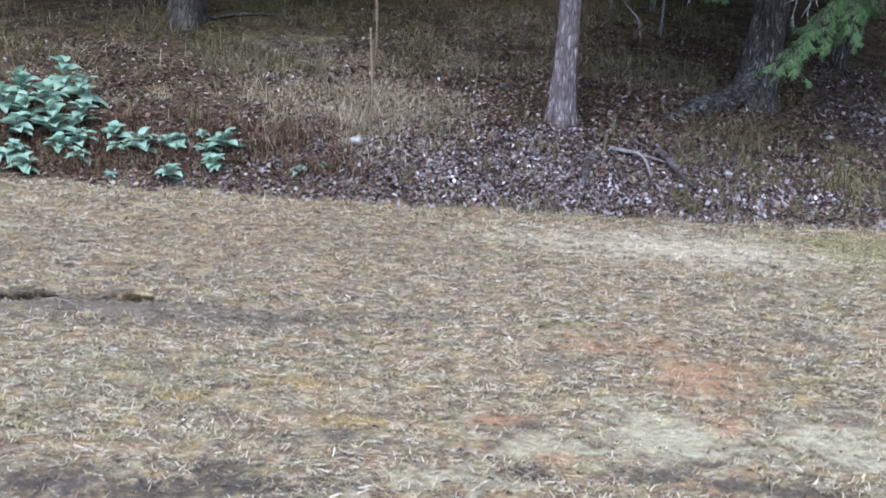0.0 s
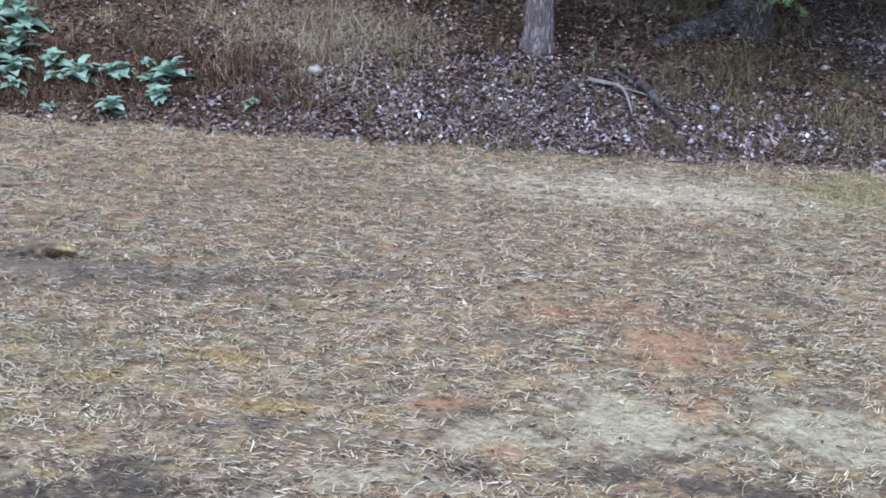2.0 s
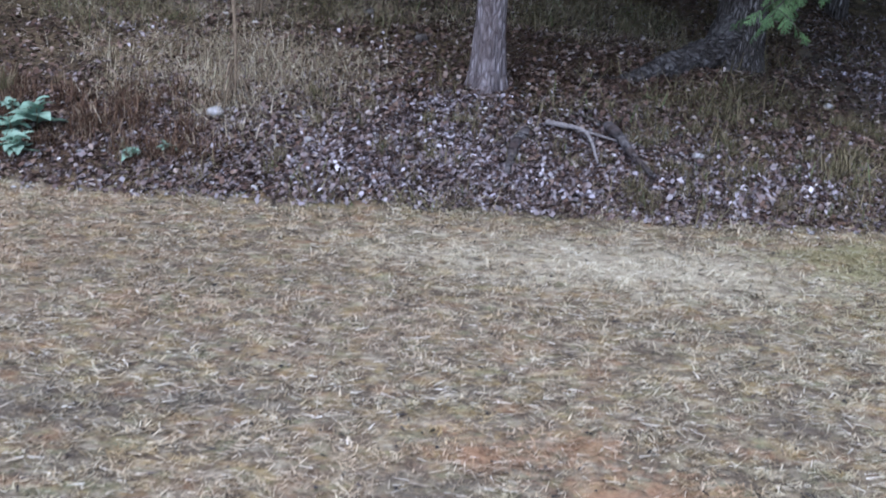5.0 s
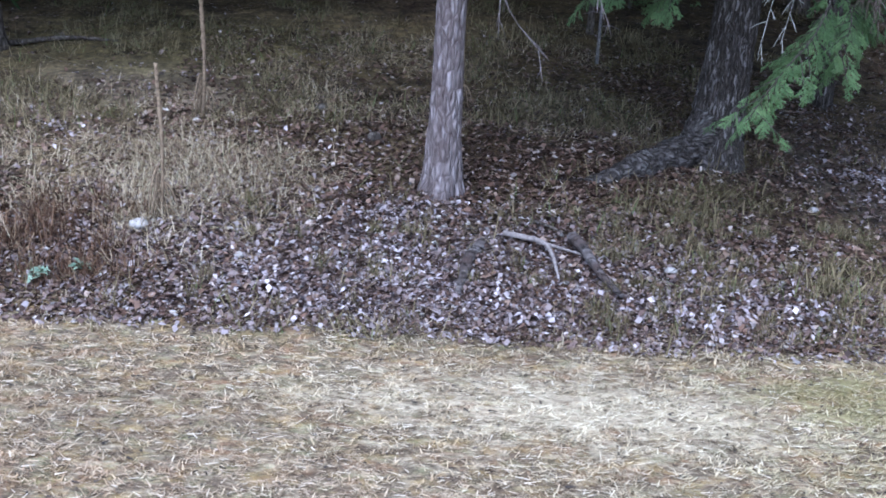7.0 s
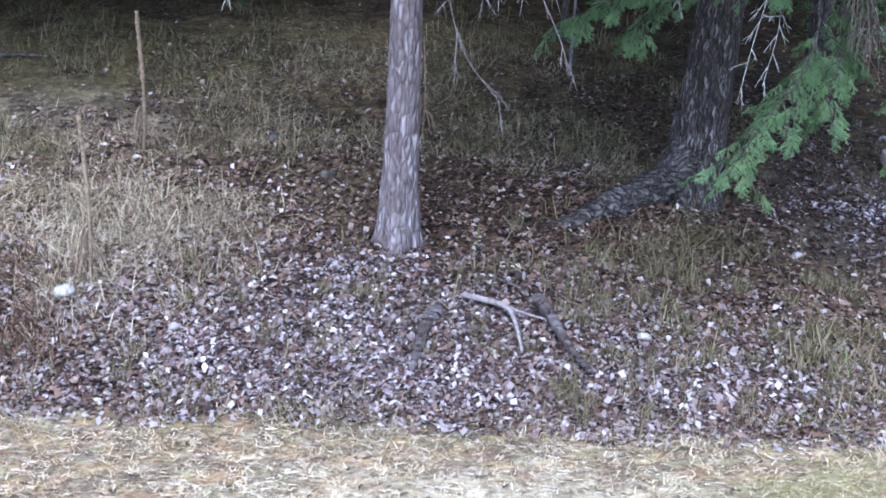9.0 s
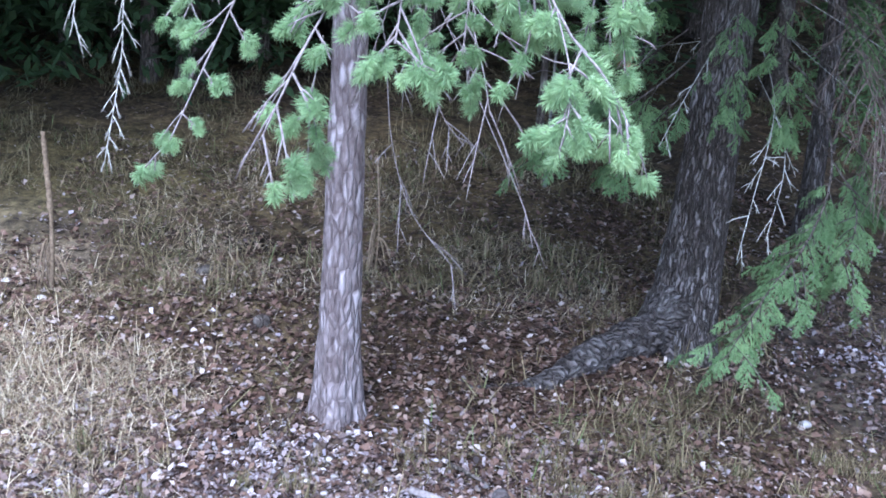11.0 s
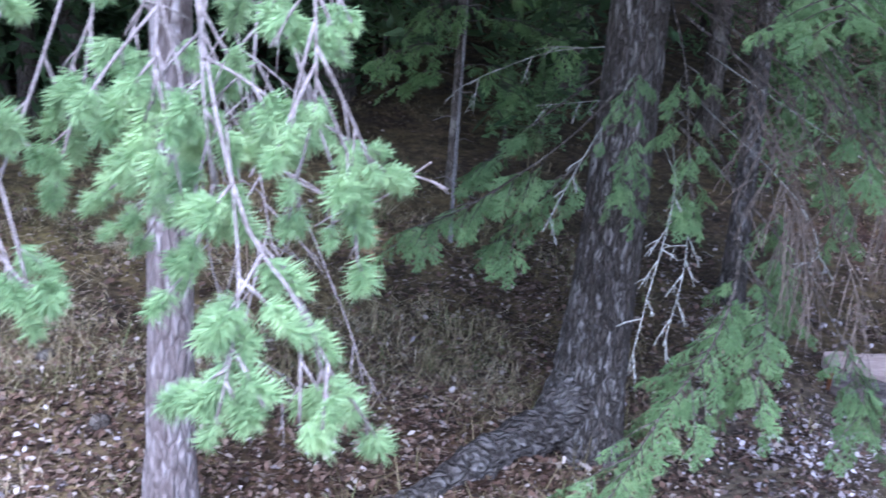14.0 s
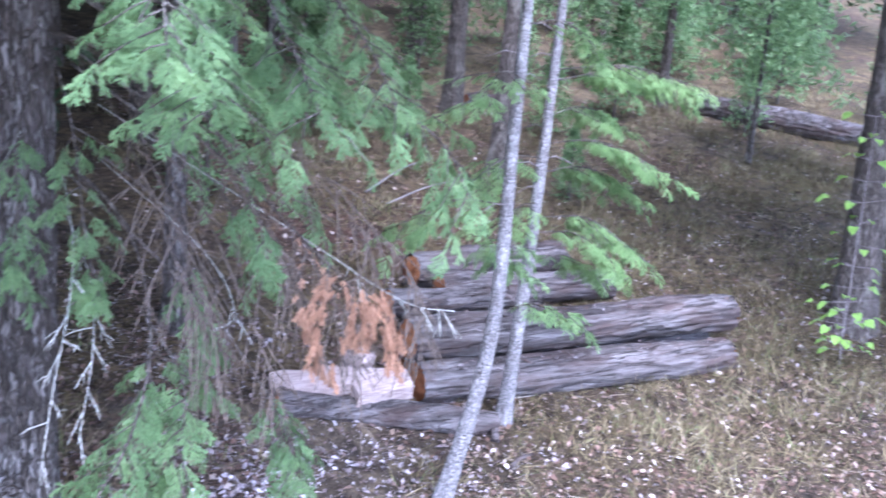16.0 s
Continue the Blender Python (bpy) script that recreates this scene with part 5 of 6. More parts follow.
def build_fir():
    x, y = 3.7, 13.8
    tree = thing("fir_tree", "big dark fir with furrowed bark and a thick surface root", "tree", loc=(x, y, hz(x, y)))
    b = Builder()
    n = 130
    line = []
    for p in trunk_line(x, y, 12, (0, 0), n, 0.2):
        bend = 0.12 * (1 - math.exp(-(p[2] - 0.5) / 1.2))
        line.append((p[0] - 0.06 + bend, p[1] + 0.01 * p[2], p[2]))
    rad = [0.21 - 0.12 * (p[2] / 12) + 0.09 * math.exp(-max(0, p[2] - 0.5) / 0.3) for p in line]
    b.tube(line, rad, 72, 0.085, 17, 0.3, 0.08, lobes=3)
    part("trunk", b, FIRBARK, tree)
    b = Builder()
    root = smooth_line([(3.64, 13.74, 1.02), (3.42, 13.7, 0.76), (3.16, 13.57, 0.71), (2.84, 13.33, 0.64), (2.55, 13.05, 0.57), (2.2, 12.95, 0.5)], 60)
    b.tube(root, [(0.155 * (1 - (i / 59)) ** 0.75 + 0.03) * (1 + 0.07 * math.sin(i * 0.42) + 0.05 * math.sin(i * 1.1 + 1)) for i in range(60)], 36, 0.15, 15, 0.8)
    part("root", b, FIRROOT, tree, "thick grey root running over the ground")
    for pts, r0 in (([(3.06, 13.5, 0.66), (2.99, 13.36, 0.6), (2.96, 13.26, 0.48)], 0.075), ([(3.5, 13.55, 0.7), (3.56, 13.42, 0.6), (3.64, 13.3, 0.48)], 0.055), ([(2.6, 13.08, 0.56), (2.2, 12.92, 0.57), (1.85, 12.88, 0.57), (1.5, 12.86, 0.48)], 0.035)):
        b = Builder()
        b.tube(smooth_line(pts, 14), taper(r0, r0 * 0.45, 14), 14, 0.16, 13, 0.8)
        part("root", b, FIRROOT, tree)
    limbs = [
        # low hanging bough on the lawn side
        ([(3.92, 13.6, 3.0), (4.1, 12.9, 2.75), (4.05, 12.3, 2.35), (3.85, 11.95, 2.0), (3.6, 11.75, 1.75), (3.3, 11.45, 1.42)], 0.022, 22, 0.42, 0.95, 0.5),
        ([(4.05, 12.5, 2.45), (4.15, 12.15, 2.2), (4.1, 11.95, 2.02), (4.02, 11.9, 1.85)], 0.012, 12, 0.2, 0.95, 0.4),
        ([(3.95, 13.6, 2.9), (4.5, 12.9, 2.3), (4.75, 12.45, 1.85), (4.85, 12.25, 1.5)], 0.018, 12, 0.6, 0.9, 0.6),
        # bright upper boughs
        ([(3.95, 13.6, 4.7), (4.1, 12.5, 4.35), (4.05, 11.7, 3.9), (3.98, 11.25, 3.62)], 0.028, 16, 0.4, 0.95, 0.25),
        ([(3.95, 13.6, 4.8), (4.4, 12.6, 4.35), (4.5, 11.9, 3.88), (4.5, 11.45, 3.56)], 0.026, 15, 0.4, 0.95, 0.25),
        ([(3.95, 13.6, 4.7), (4.8, 12.9, 4.3), (5.0, 12.2, 3.88), (5.02, 11.75, 3.56)], 0.026, 12, 0.4, 0.95, 0.25),
        ([(3.95, 13.6, 5.0), (3.9, 12.2, 4.7), (3.74, 11.2, 4.2), (3.6, 10.6, 3.88)], 0.026, 17, 0.45, 0.95, 0.2),
        ([(3.95, 13.6, 4.0), (4.3, 12.6, 3.5), (4.4, 12.0, 3.15), (4.37, 11.65, 2.9)], 0.02, 3, 0.55, 0.85, 0.55),
        ([(3.95, 13.6, 4.0), (4.9, 12.6, 3.7), (5.3, 11.9, 3.4), (5.36, 11.6, 3.14)], 0.02, 6, 0.55, 0.95, 0.5),
        # before the trunk and to its sides
        ([(3.88, 13.6, 3.6), (3.85, 13.0, 3.25), (3.82, 12.65, 2.85), (3.86, 12.55, 2.5)], 0.016, 11, 0.3, 0.85, 0.8),
        ([(3.8, 13.62, 3.5), (3.6, 13.1, 3.2), (3.55, 12.85, 2.85), (3.5, 12.8, 2.6)], 0.016, 8, 0.3, 0.85, 0.8),
        ([(3.7, 13.7, 3.1), (3.3, 13.4, 2.75), (2.8, 13.25, 2.4), (2.4, 13.15, 2.2)], 0.018, 14, 0.4, 1.0, 0.25),
        ([(3.7, 13.85, 3.2), (3.3, 14.0, 2.85), (3.0, 14.15, 2.55), (2.85, 14.2, 2.4)], 0.016, 10, 0.4, 1.0, 0.3),
        ([(3.7, 13.75, 2.9), (3.4, 13.5, 2.6), (3.1, 13.4, 2.3), (2.9, 13.35, 2.1)], 0.016, 10, 0.35, 1.0, 0.3),
        ([(4.0, 13.7, 3.9), (4.6, 13.3, 3.5), (5.0, 13.1, 3.1), (5.2, 13.0, 2.8)], 0.02, 6, 0.35, 0.95, 0.6),
        ([(4.0, 13.7, 3.5), (4.5, 13.3, 3.1), (4.8, 13.1, 2.7), (4.9, 13.0, 2.45)], 0.018, 7, 0.35, 0.95, 0.7),
        ([(4.0, 13.8, 4.3), (4.8, 13.6, 3.9), (5.4, 13.4, 3.5), (5.8, 13.2, 3.3)], 0.02, 7, 0.4, 1.0, 0.5),
        ([(4.0, 13.7, 3.1), (4.4, 13.2, 2.75), (4.5, 13.0, 2.3), (4.55, 12.9, 2.0)], 0.014, 10, 0.5, 0.85, 0.8),
    ]
    for i, (line, r0, count, start, size, hang) in enumerate(limbs):
        fir_limb(tree, line, r0, round(count * 1.35), 200 + i, start, size * 0.86, hang, spread=1.6)
    # a dead bough whose orange needles still hang in fingers
    dead = fir_limb(tree, [(3.98, 13.6, 3.6), (4.45, 12.6, 3.2), (4.66, 11.95, 2.9), (4.8, 11.6, 2.72)], 0.018, 6, 260, 0.6, 0.25, 1.0, RUSTSPRAYS, "dead_limb", label="dead limb with hanging orange-brown needles", spread=1.2, leaf=RUSTNEEDLE)
    r = random.Random(77)
    # two drooping plumes and a short one between them
    plumes = [
        ([(4.72, 11.68, 2.75), (4.65, 11.72, 2.66), (4.64, 11.72, 2.48), (4.7, 11.68, 2.28)], 44),
        ([(4.76, 11.66, 2.74), (4.8, 11.62, 2.64), (4.79, 11.6, 2.5)], 22),
        ([(4.8, 11.62, 2.72), (4.87, 11.58, 2.68), (4.93, 11.54, 2.56), (4.96, 11.52, 2.42)], 34),
    ]
    for line, count in plumes:
        pts = [Vector(p) for p in smooth_line(line, 12)]
        for i in range(count):
            k = r.random() ** 0.8 * 10.99
            j = int(k)
            q = pts[j].lerp(pts[j + 1], k - j) + Vector((r.gauss(0, 0.03), r.gauss(0, 0.04), r.gauss(0, 0.025)))
            out = (pts[j + 1] - pts[j]).normalized() + Vector((r.uniform(-0.7, 0.7), r.uniform(-0.7, 0.7), -r.uniform(0.3, 1.1)))
            part("dead_needle_finger", FINGERS[i % 3], RUSTNEEDLE, dead, m=orient(q, out, r.uniform(0, 6), r.uniform(0.45, 0.85)))
    bare = [
        ([(3.7, 13.55, 3.15), (3.5, 13.2, 2.95), (3.27, 12.9, 2.65), (3.08, 12.66, 2.36)], 0.014, 5, 0.12),
        ([(3.9, 13.5, 2.95), (3.8, 12.8, 2.72), (3.69, 12.4, 2.52), (3.56, 12.15, 2.2), (3.47, 12.03, 1.82)], 0.013, 7, 0.16),
        ([(3.9, 13.5, 2.75), (3.9, 12.9, 2.5), (3.8, 12.4, 2.3), (3.68, 12.2, 1.9)], 0.01, 9, 0.18),
        ([(3.78, 13.9, 3.3), (3.62, 14.15, 3.25), (3.3, 14.45, 3.17), (2.95, 14.75, 2.98), (2.75, 14.9, 2.85)], 0.013, 5, 0.3),
        ([(3.76, 13.7, 3.0), (3.5, 13.9, 2.92), (3.2, 14.1, 2.85)], 0.01, 3, 0.2),
        ([(4.1, 13.5, 3.0), (4.5, 12.9, 2.6), (4.57, 12.56, 2.35), (4.4, 12.4, 2.3)], 0.01, 4, 0.2),
        ([(4.1, 13.5, 3.3), (4.9, 12.4, 2.75), (5.2, 11.9, 2.55), (5.45, 11.8, 2.5)], 0.012, 6, 0.25),
    ]
    for i, (line, r0, twigs, reach) in enumerate(bare):
        limb = pine_limb(tree, line, r0, twigs, 300 + i, reach, 0.35, "dead_limb", LICHEN, False)
        limb["label"] = "bare dead limb crusted with white lichen"
    for i in range(11):
        a = 0.35 + 0.16 * i
        tip = (4.0 + 0.125 * i, 11.9 + 0.12 * (i % 3), 2.95 - 0.12 * (i % 4))
        limb = pine_limb(tree, [(3.85, 13.55, 3.7), (3.95 + 0.065 * i, 12.7, 3.45), tip, (tip[0] + 0.1, tip[1] - 0.15, tip[2] - 0.35)], 0.009, 16, 330 + i, 0.4, 0.4, "dead_limb", TANGLE, False)
        limb["label"] = "dead brown limb with fine hanging twigs"
    crown = crown_mesh("crown", 5.2, 13, 3.8, 2600, 0.32, 12)
    part("crown", crown, FIRNEEDLE, tree, m=pose(x + 0.15, y + 0.2, 0))


build_fir()


# ---- saplings by the log pile ----
def build_sapling(base, pts, r, limbs, label, seed, group="saplings by the logs"):
    tree = thing("sapling", label, "sapling", group, (base[0], base[1], hz(*base)))
    b = Builder()
    line = smooth_line([(base[0], base[1], hz(*base) - 0.1)] + pts, 40)
    b.tube(line, taper(r, r * 0.45, 40), 16, 0.05, 20, 1.0, 0.5)
    part("trunk", b, PALEBARK, tree)
    for i, (t, dx, dy, dz, count) in enumerate(limbs):
        p = line[int(t * 39)]
        fir_limb(tree, [p, p + Vector((dx * 0.5, dy * 0.5, dz * 0.3 + 0.08)), p + Vector((dx, dy, dz))], 0.01, round(count * 1.4), seed + i, 0.25, 0.85, 0.35, FRESHSPRAYS, spread=1.7, leaf=FRESHNEEDLE, loose=True)
    for i in range(14):
        p = line[8 + i * 2]
        a = i * 2.4
        b = Builder()
        b.tube([p, p + Vector((math.cos(a) * 0.12, math.sin(a) * 0.12, 0.02)), p + Vector((math.cos(a) * 0.25, math.sin(a) * 0.25, -0.03))], [0.005, 0.004, 0.002], 4)
        part("bare_twig", b, TWIG, tree)


build_sapling((6.5, 13.45), [(6.83, 13.45, 1.62), (6.87, 13.45, 3.09), (6.89, 13.45, 4.0), (6.98, 13.5, 6.0)], 0.06,
              [(0.62, -0.5, -0.3, -0.1, 6), (0.72, 0.5, -0.2, -0.15, 6), (0.3, 0.55, -0.2, 0.0, 5), (0.42, -0.75, 0.3, -0.2, 7), (0.36, 0.45, 0.5, -0.3, 6)], "thin grey-barked sapling leaning before the logs", 400)
build_sapling((7.72, 14.45), [(7.82, 14.45, 1.66), (7.88, 14.45, 2.89), (7.92, 14.45, 3.97), (8.0, 14.5, 6.2)], 0.06,
              [(0.5, 0.9, -0.3, -0.15, 16), (0.44, 1.0, 0.1, -0.2, 16), (0.56, 0.9, 0.3, -0.1, 14), (0.38, 0.95, -0.2, -0.3, 16), (0.34, 0.6, -0.4, -0.2, 10), (0.62, 1.1, 0.0, 0.0, 14), (0.48, -0.8, -0.1, -0.2, 10), (0.3, 0.9, 0.2, -0.25, 12), (0.41, -0.6, -0.3, -0.3, 8), (0.66, 1.3, -0.3, -0.1, 14)], "thin grey-barked sapling with green sprays beside the logs", 430)

build_sapling((2.9, 17.0), [(2.9, 17.0, 2.0), (2.92, 17.0, 3.6), (2.95, 17.0, 5.5)], 0.02,
              [(0.56, -0.8, -0.3, -0.1, 9), (0.6, 0.8, -0.4, -0.1, 9), (0.53, 0.4, -0.7, -0.15, 8), (0.64, -0.4, -0.6, -0.1, 8), (0.66, 0.6, 0.2, 0.0, 8), (0.5, -0.5, 0.3, -0.1, 7)], "young conifer with fresh green sprays in the dark woodland", 470, "")


# ---- log pile ----
def build_log(p0, p1, r, label, seed, group="stacked logs"):
    a, c = Vector(p0), Vector(p1)
    log = thing("log", label, "log", group, tuple((a + c) / 2 - Vector((0, 0, r))))
    n = 60
    b = Builder()
    pts = [a.lerp(c, i / (n - 1)) + Vector((0, 0.02 * math.sin(i * 0.11 + seed), 0.015 * math.sin(i * 0.17 + seed * 2))) for i in range(n)]
    # grain runs along the log, so the relief is stretched that way
    rings = []
    d = (c - a).normalized()
    u = d.cross(Vector((0, 0, 1))).normalized()
    w = u.cross(d)
    sides = 56
    for i, p in enumerate(pts):
        for k in range(sides):
            th = 2 * math.pi * k / sides
            q = Vector((math.cos(th) * 2.6 + seed, math.sin(th) * 2.6, i * 0.05))
            e = 1 - 0.04 * math.exp(-min(i, n - 1 - i) * 0.8)
            rr = r * e * (1 + 0.26 * (0.4 - 1.7 * abs(noise.noise(q * 2.2))) + 0.05 * (0.3 - abs(noise.noise(q * 5.5))) + 0.06 * noise.noise(Vector((seed, i * 0.12, 0))))
            rings.append(p + (u * math.cos(th) + w * math.sin(th)) * rr)
    faces = [(i * sides + k, i * sides + (k + 1) % sides, (i + 1) * sides + (k + 1) % sides, (i + 1) * sides + k) for i in range(n - 1) for k in range(sides)]
    b.add(rings, faces)
    part("bark", b, OLDLOG, log)
    for at, way in ((pts[0], -d), (pts[-1], d)):
        b = Builder()
        verts, f = [at + way * 0.012], []
        for ring in (0.45, 0.93):
            for k in range(sides):
                th = 2 * math.pi * k / sides
                verts.append(at + way * (0.012 if ring < 0.9 else -0.01) + (u * math.cos(th) + w * math.sin(th)) * r * ring * (1 + 0.04 * math.sin(3 * th + seed)) + way * 0.01 * noise.noise(Vector((math.cos(th) * 3, math.sin(th) * 3, seed))))
        for k in range(sides):
            k2 = (k + 1) % sides
            f.append((0, 1 + k, 1 + k2))
            f.append((1 + k, 1 + sides + k, 1 + sides + k2, 1 + k2))
        b.add(verts, f)
        part("cut_end", b, CUTWOOD, log, "orange-brown cut end")
    return log


build_log((7.15, 14.98, 0.62), (10.8, 14.9, 0.46), 0.19, "long weathered grey log with an orange-brown cut end", 1.0)
build_log((7.3, 15.4, 0.66), (10.8, 15.34, 0.52), 0.19, "long weathered grey log at the bottom of the pile", 2.0)
build_log((7.15, 15.2, 0.97), (10.98, 15.14, 0.84), 0.19, "long weathered log resting on the pile", 3.0)
build_log((7.5, 16.25, 0.93), (9.3, 16.3, 0.82), 0.14, "shorter grey log at the back of the pile", 4.0)
build_log((8.15, 16.95, 1.03), (10.2, 17.1, 0.97), 0.175, "dark weathered log with an orange cut end", 5.0)
build_log((8.3, 16.6, 0.9), (10.5, 16.5, 0.78), 0.16, "dark weathered log at the back of the pile", 6.0)
build_log((5.85, 14.95, 0.66), (7.6, 14.35, 0.44), 0.12, "thin half-buried grey log lying before the pile", 7.0)
build_log((17.7, 23.0, 1.85), (20.6, 20.4, 1.45), 0.22, "fallen grey-blue log far back in the clearing", 8.0, group="")
build_log((12.75, 23.4, 1.85), (13.6, 23.3, 1.85), 0.13, "short dark log lying on the woodland floor", 9.0, group="")


def build_slab(cx, cy, z, ln, wd, th, turn, label):
    """A piece of split wood with rough faces."""
    bm = bmesh.new()
    bmesh.ops.create_cube(bm, size=1.0)
    bmesh.ops.subdivide_edges(bm, edges=bm.edges[:], cuts=5, use_grid_fill=True)
    for v in bm.verts:
        v.co = Vector((v.co.x * ln, v.co.y * wd * (1 - 0.25 * v.co.x), v.co.z * th))
        v.co += Vector((0, 0, 0)) + 0.045 * noise.noise_vector(v.co * 4 + Vector((cx, cy, 0)))
    me = bpy.data.meshes.new("split_log")
    bm.to_mesh(me)
    bm.free()
    ob = whole("split_log", me, SPLITWOOD, label, "firewood", "split wood before the pile")
    ob.matrix_world = pose(cx, cy, z, 18, -4, turn)


def build_log_litter():
    n = 420
    x = rng.uniform(7.2, 10.9, n)
    k = rng.integers(0, 3, n)
    y = np.choose(k, [15.17, 14.9, 16.6]) + rng.normal(0, 0.07, n)
    z = np.choose(k, [1.165, 0.81, 1.06]) - (x - 7.2) * 0.036 - np.abs(rng.normal(0, 0.012, n))
    co = leaf_quads(n, x, y, rng.uniform(0.02, 0.07, n), 0.25).reshape(n, 4, 3)
    co[:, :, 2] += (z - co[:, :, 2].mean(1))[:, None]
    whole("log_leaf_litter", quad_mesh("log_leaf_litter", co.reshape(-1, 3), n), BANKLEAF, "dead leaves caught on top of the logs", "leaf litter", kind="stuff")


build_log_litter()
build_slab(6.2, 14.98, 0.78, 0.7, 0.26, 0.1, -12, "pale pinkish split log lying on the front log")
build_slab(6.66, 15.12, 0.86, 0.2, 0.16, 0.15, 25, "short pale block of split wood on the log pile")
build_slab(6.7, 14.8, 0.75, 0.52, 0.3, 0.13, -4, "pale split log with a knot lying on the front log")


# ---- dead wood on the bank ----
def build_branch(lines, radii, label, name="fallen_branch", mat_=None, category="branch"):
    ob = thing(name, label, category, loc=lines[0][0])
    for line, r in zip(lines, radii):
        b = Builder()
        pts = smooth_line(line, 18)
        b.tube(pts, taper(r, r * 0.4, 18), 10, 0.1, 20, 0.6)
        part("stem", b, mat_ or LICHEN, ob)


build_branch([[(1.63, 11.67, 0.43), (1.9, 11.51, 0.42), (1.97, 11.34, 0.38), (2.01, 11.09, 0.27)], [(1.9, 11.53, 0.41), (2.06, 11.45, 0.39), (2.23, 11.44, 0.35)]], [0.024, 0.015], "pale forked dead branch lying on the leafy bank", mat_=PALESTICK)
build_branch([[(2.15, 11.68, 0.42), (2.21, 11.5, 0.4), (2.28, 11.28, 0.33), (2.34, 11.11, 0.28), (2.45, 10.94, 0.21)]], [0.048], "grey dead root curving down the leafy bank", "dead_root", OLDLOG, "root")
build_branch([[(1.48, 11.6, 0.36), (1.37, 11.37, 0.31), (1.33, 11.14, 0.24), (1.29, 10.93, 0.17)]], [0.055], "grey-blue half-buried root on the bank", "dead_root", OLDLOG, "root")
build_branch([[(1.86, 11.98, 0.45), (1.95, 11.9, 0.45), (2.1, 11.79, 0.42)]], [0.018], "short dark stick lying on the bank", "stick", DARKBARK, "stick")
build_branch([[(-0.17, 12.15, 0.51), (-0.28, 12.0, 0.5), (-0.4, 11.75, 0.44)]], [0.011], "thin dark stick leaning in the grass", "stick", DARKBARK, "stick")
build_branch([[(7.35, 13.75, hz(7.35, 13.75) + 0.02), (7.5, 13.85, hz(7.5, 13.85) + 0.03), (7.66, 13.9, hz(7.66, 13.9) + 0.02)], [(7.45, 14.15, hz(7.45, 14.15) + 0.02), (7.55, 14.3, hz(7.55, 14.3) + 0.05), (7.62, 14.42, hz(7.62, 14.42) + 0.04)]], [0.03, 0.04], "pale broken branch on the leaves by the saplings", "fallen_branch", OLDLOG)
build_branch([[(9.0, 19.7, 1.22), (9.8, 20.2, 1.4), (10.5, 20.6, 1.45)], [(9.1, 19.3, 1.15), (10.0, 19.6, 1.3), (11.2, 19.9, 1.3)]], [0.016, 0.012], "thin pale fallen branches on the woodland floor", mat_=TWIG)

build_branch([[(-3.9, 16.2, hz(-3.9, 16.2) + 0.03), (-3.3, 16.35, hz(-3.3, 16.35) + 0.05), (-2.7, 16.4, hz(-2.7, 16.4) + 0.03)]], [0.035], "dark fallen branch on the woodland floor", "fallen_branch", DARKBARK)

for i, (x, y, r, grey) in enumerate([(-1.11, 11.5, 0.075, 1), (-1.24, 11.94, 0.045, 0), (-0.84, 12.03, 0.04, 0), (-1.04, 11.63, 0.035, 0), (-1.18, 13.7, 0.05, 0), (-1.54, 13.98, 0.055, 0), (-0.21, 12.69, 0.028, 0),
                                     (1.13, 11.99, 0.038, 0), (0.87, 11.77, 0.035, 0), (1.27, 11.38, 0.03, 0), (0.95, 10.94, 0.035, 0), (1.6, 10.91, 0.035, 0), (2.87, 11.42, 0.05, 1), (-0.31, 11.25, 0.04, 1),
                                     (1.0, 11.82, 0.035, 0), (0.93, 11.97, 0.03, 0), (3.0, 14.2, 0.04, 0), (4.32, 12.78, 0.045, 1), (0.49, 13.53, 0.07, 2), (-0.1, 14.39, 0.07, 2), (1.1, 11.66, 0.03, 0), (0.8, 11.55, 0.03, 0)]):
    b = Builder()
    r *= (0.72, 0.9, 1)[grey]
    stone_shape(b, (0, 0, 0), r, 0.7, i * 1.9)
    ob = whole("stone", b.mesh("stone"), (WHITESTONE, STONE, DARKBARK)[grey], ("whitish stone lying among the leaves", "blue-grey rounded stone lying on the bank", "dark flat stone on the woodland floor")[grey], "stone", "stones on the bank")
    ob.location = (x, y, hz(x, y) + r * 0.35)
    ob.rotation_euler = (0, 0, i * 1.3)


# ---- plants ----
def leaf_mesh(seed, long=0.19, wide=0.115):
    """A broad pointed leaf along y, folded at its midrib and arching over."""
    b = Builder()
    n = 6
    r = random.Random(seed)
    v, f = [], []
    for i in range(n + 1):
        t = i / n
        w = wide * math.sin(math.pi * (0.08 + 0.92 * t) ** 0.8) * 0.5 + 0.002
        z = 0.1 * long * math.sin(t * 2.2) - 0.25 * long * t * t
        for s in (-1, 0, 1):
            v.append((s * w, long * t, z + (abs(s) * 0.25 * w) + 0.006 * math.sin(9 * t + s + seed)))
    for i in range(n):
        for k in (0, 1):
            a = i * 3 + k
            f.append((a, a + 1, a + 4, a + 3))
    b.add(v, f)
    return b.mesh("leaf")


LEAVES = [leaf_mesh(i) for i in range(3)]
for me in LEAVES:
    me.materials.append(BROADLEAF)
BRIGHT = [leaf_mesh(5 + i, 0.12, 0.09) for i in range(2)]
for me in BRIGHT:
    me.materials.append(MAPLELEAF)


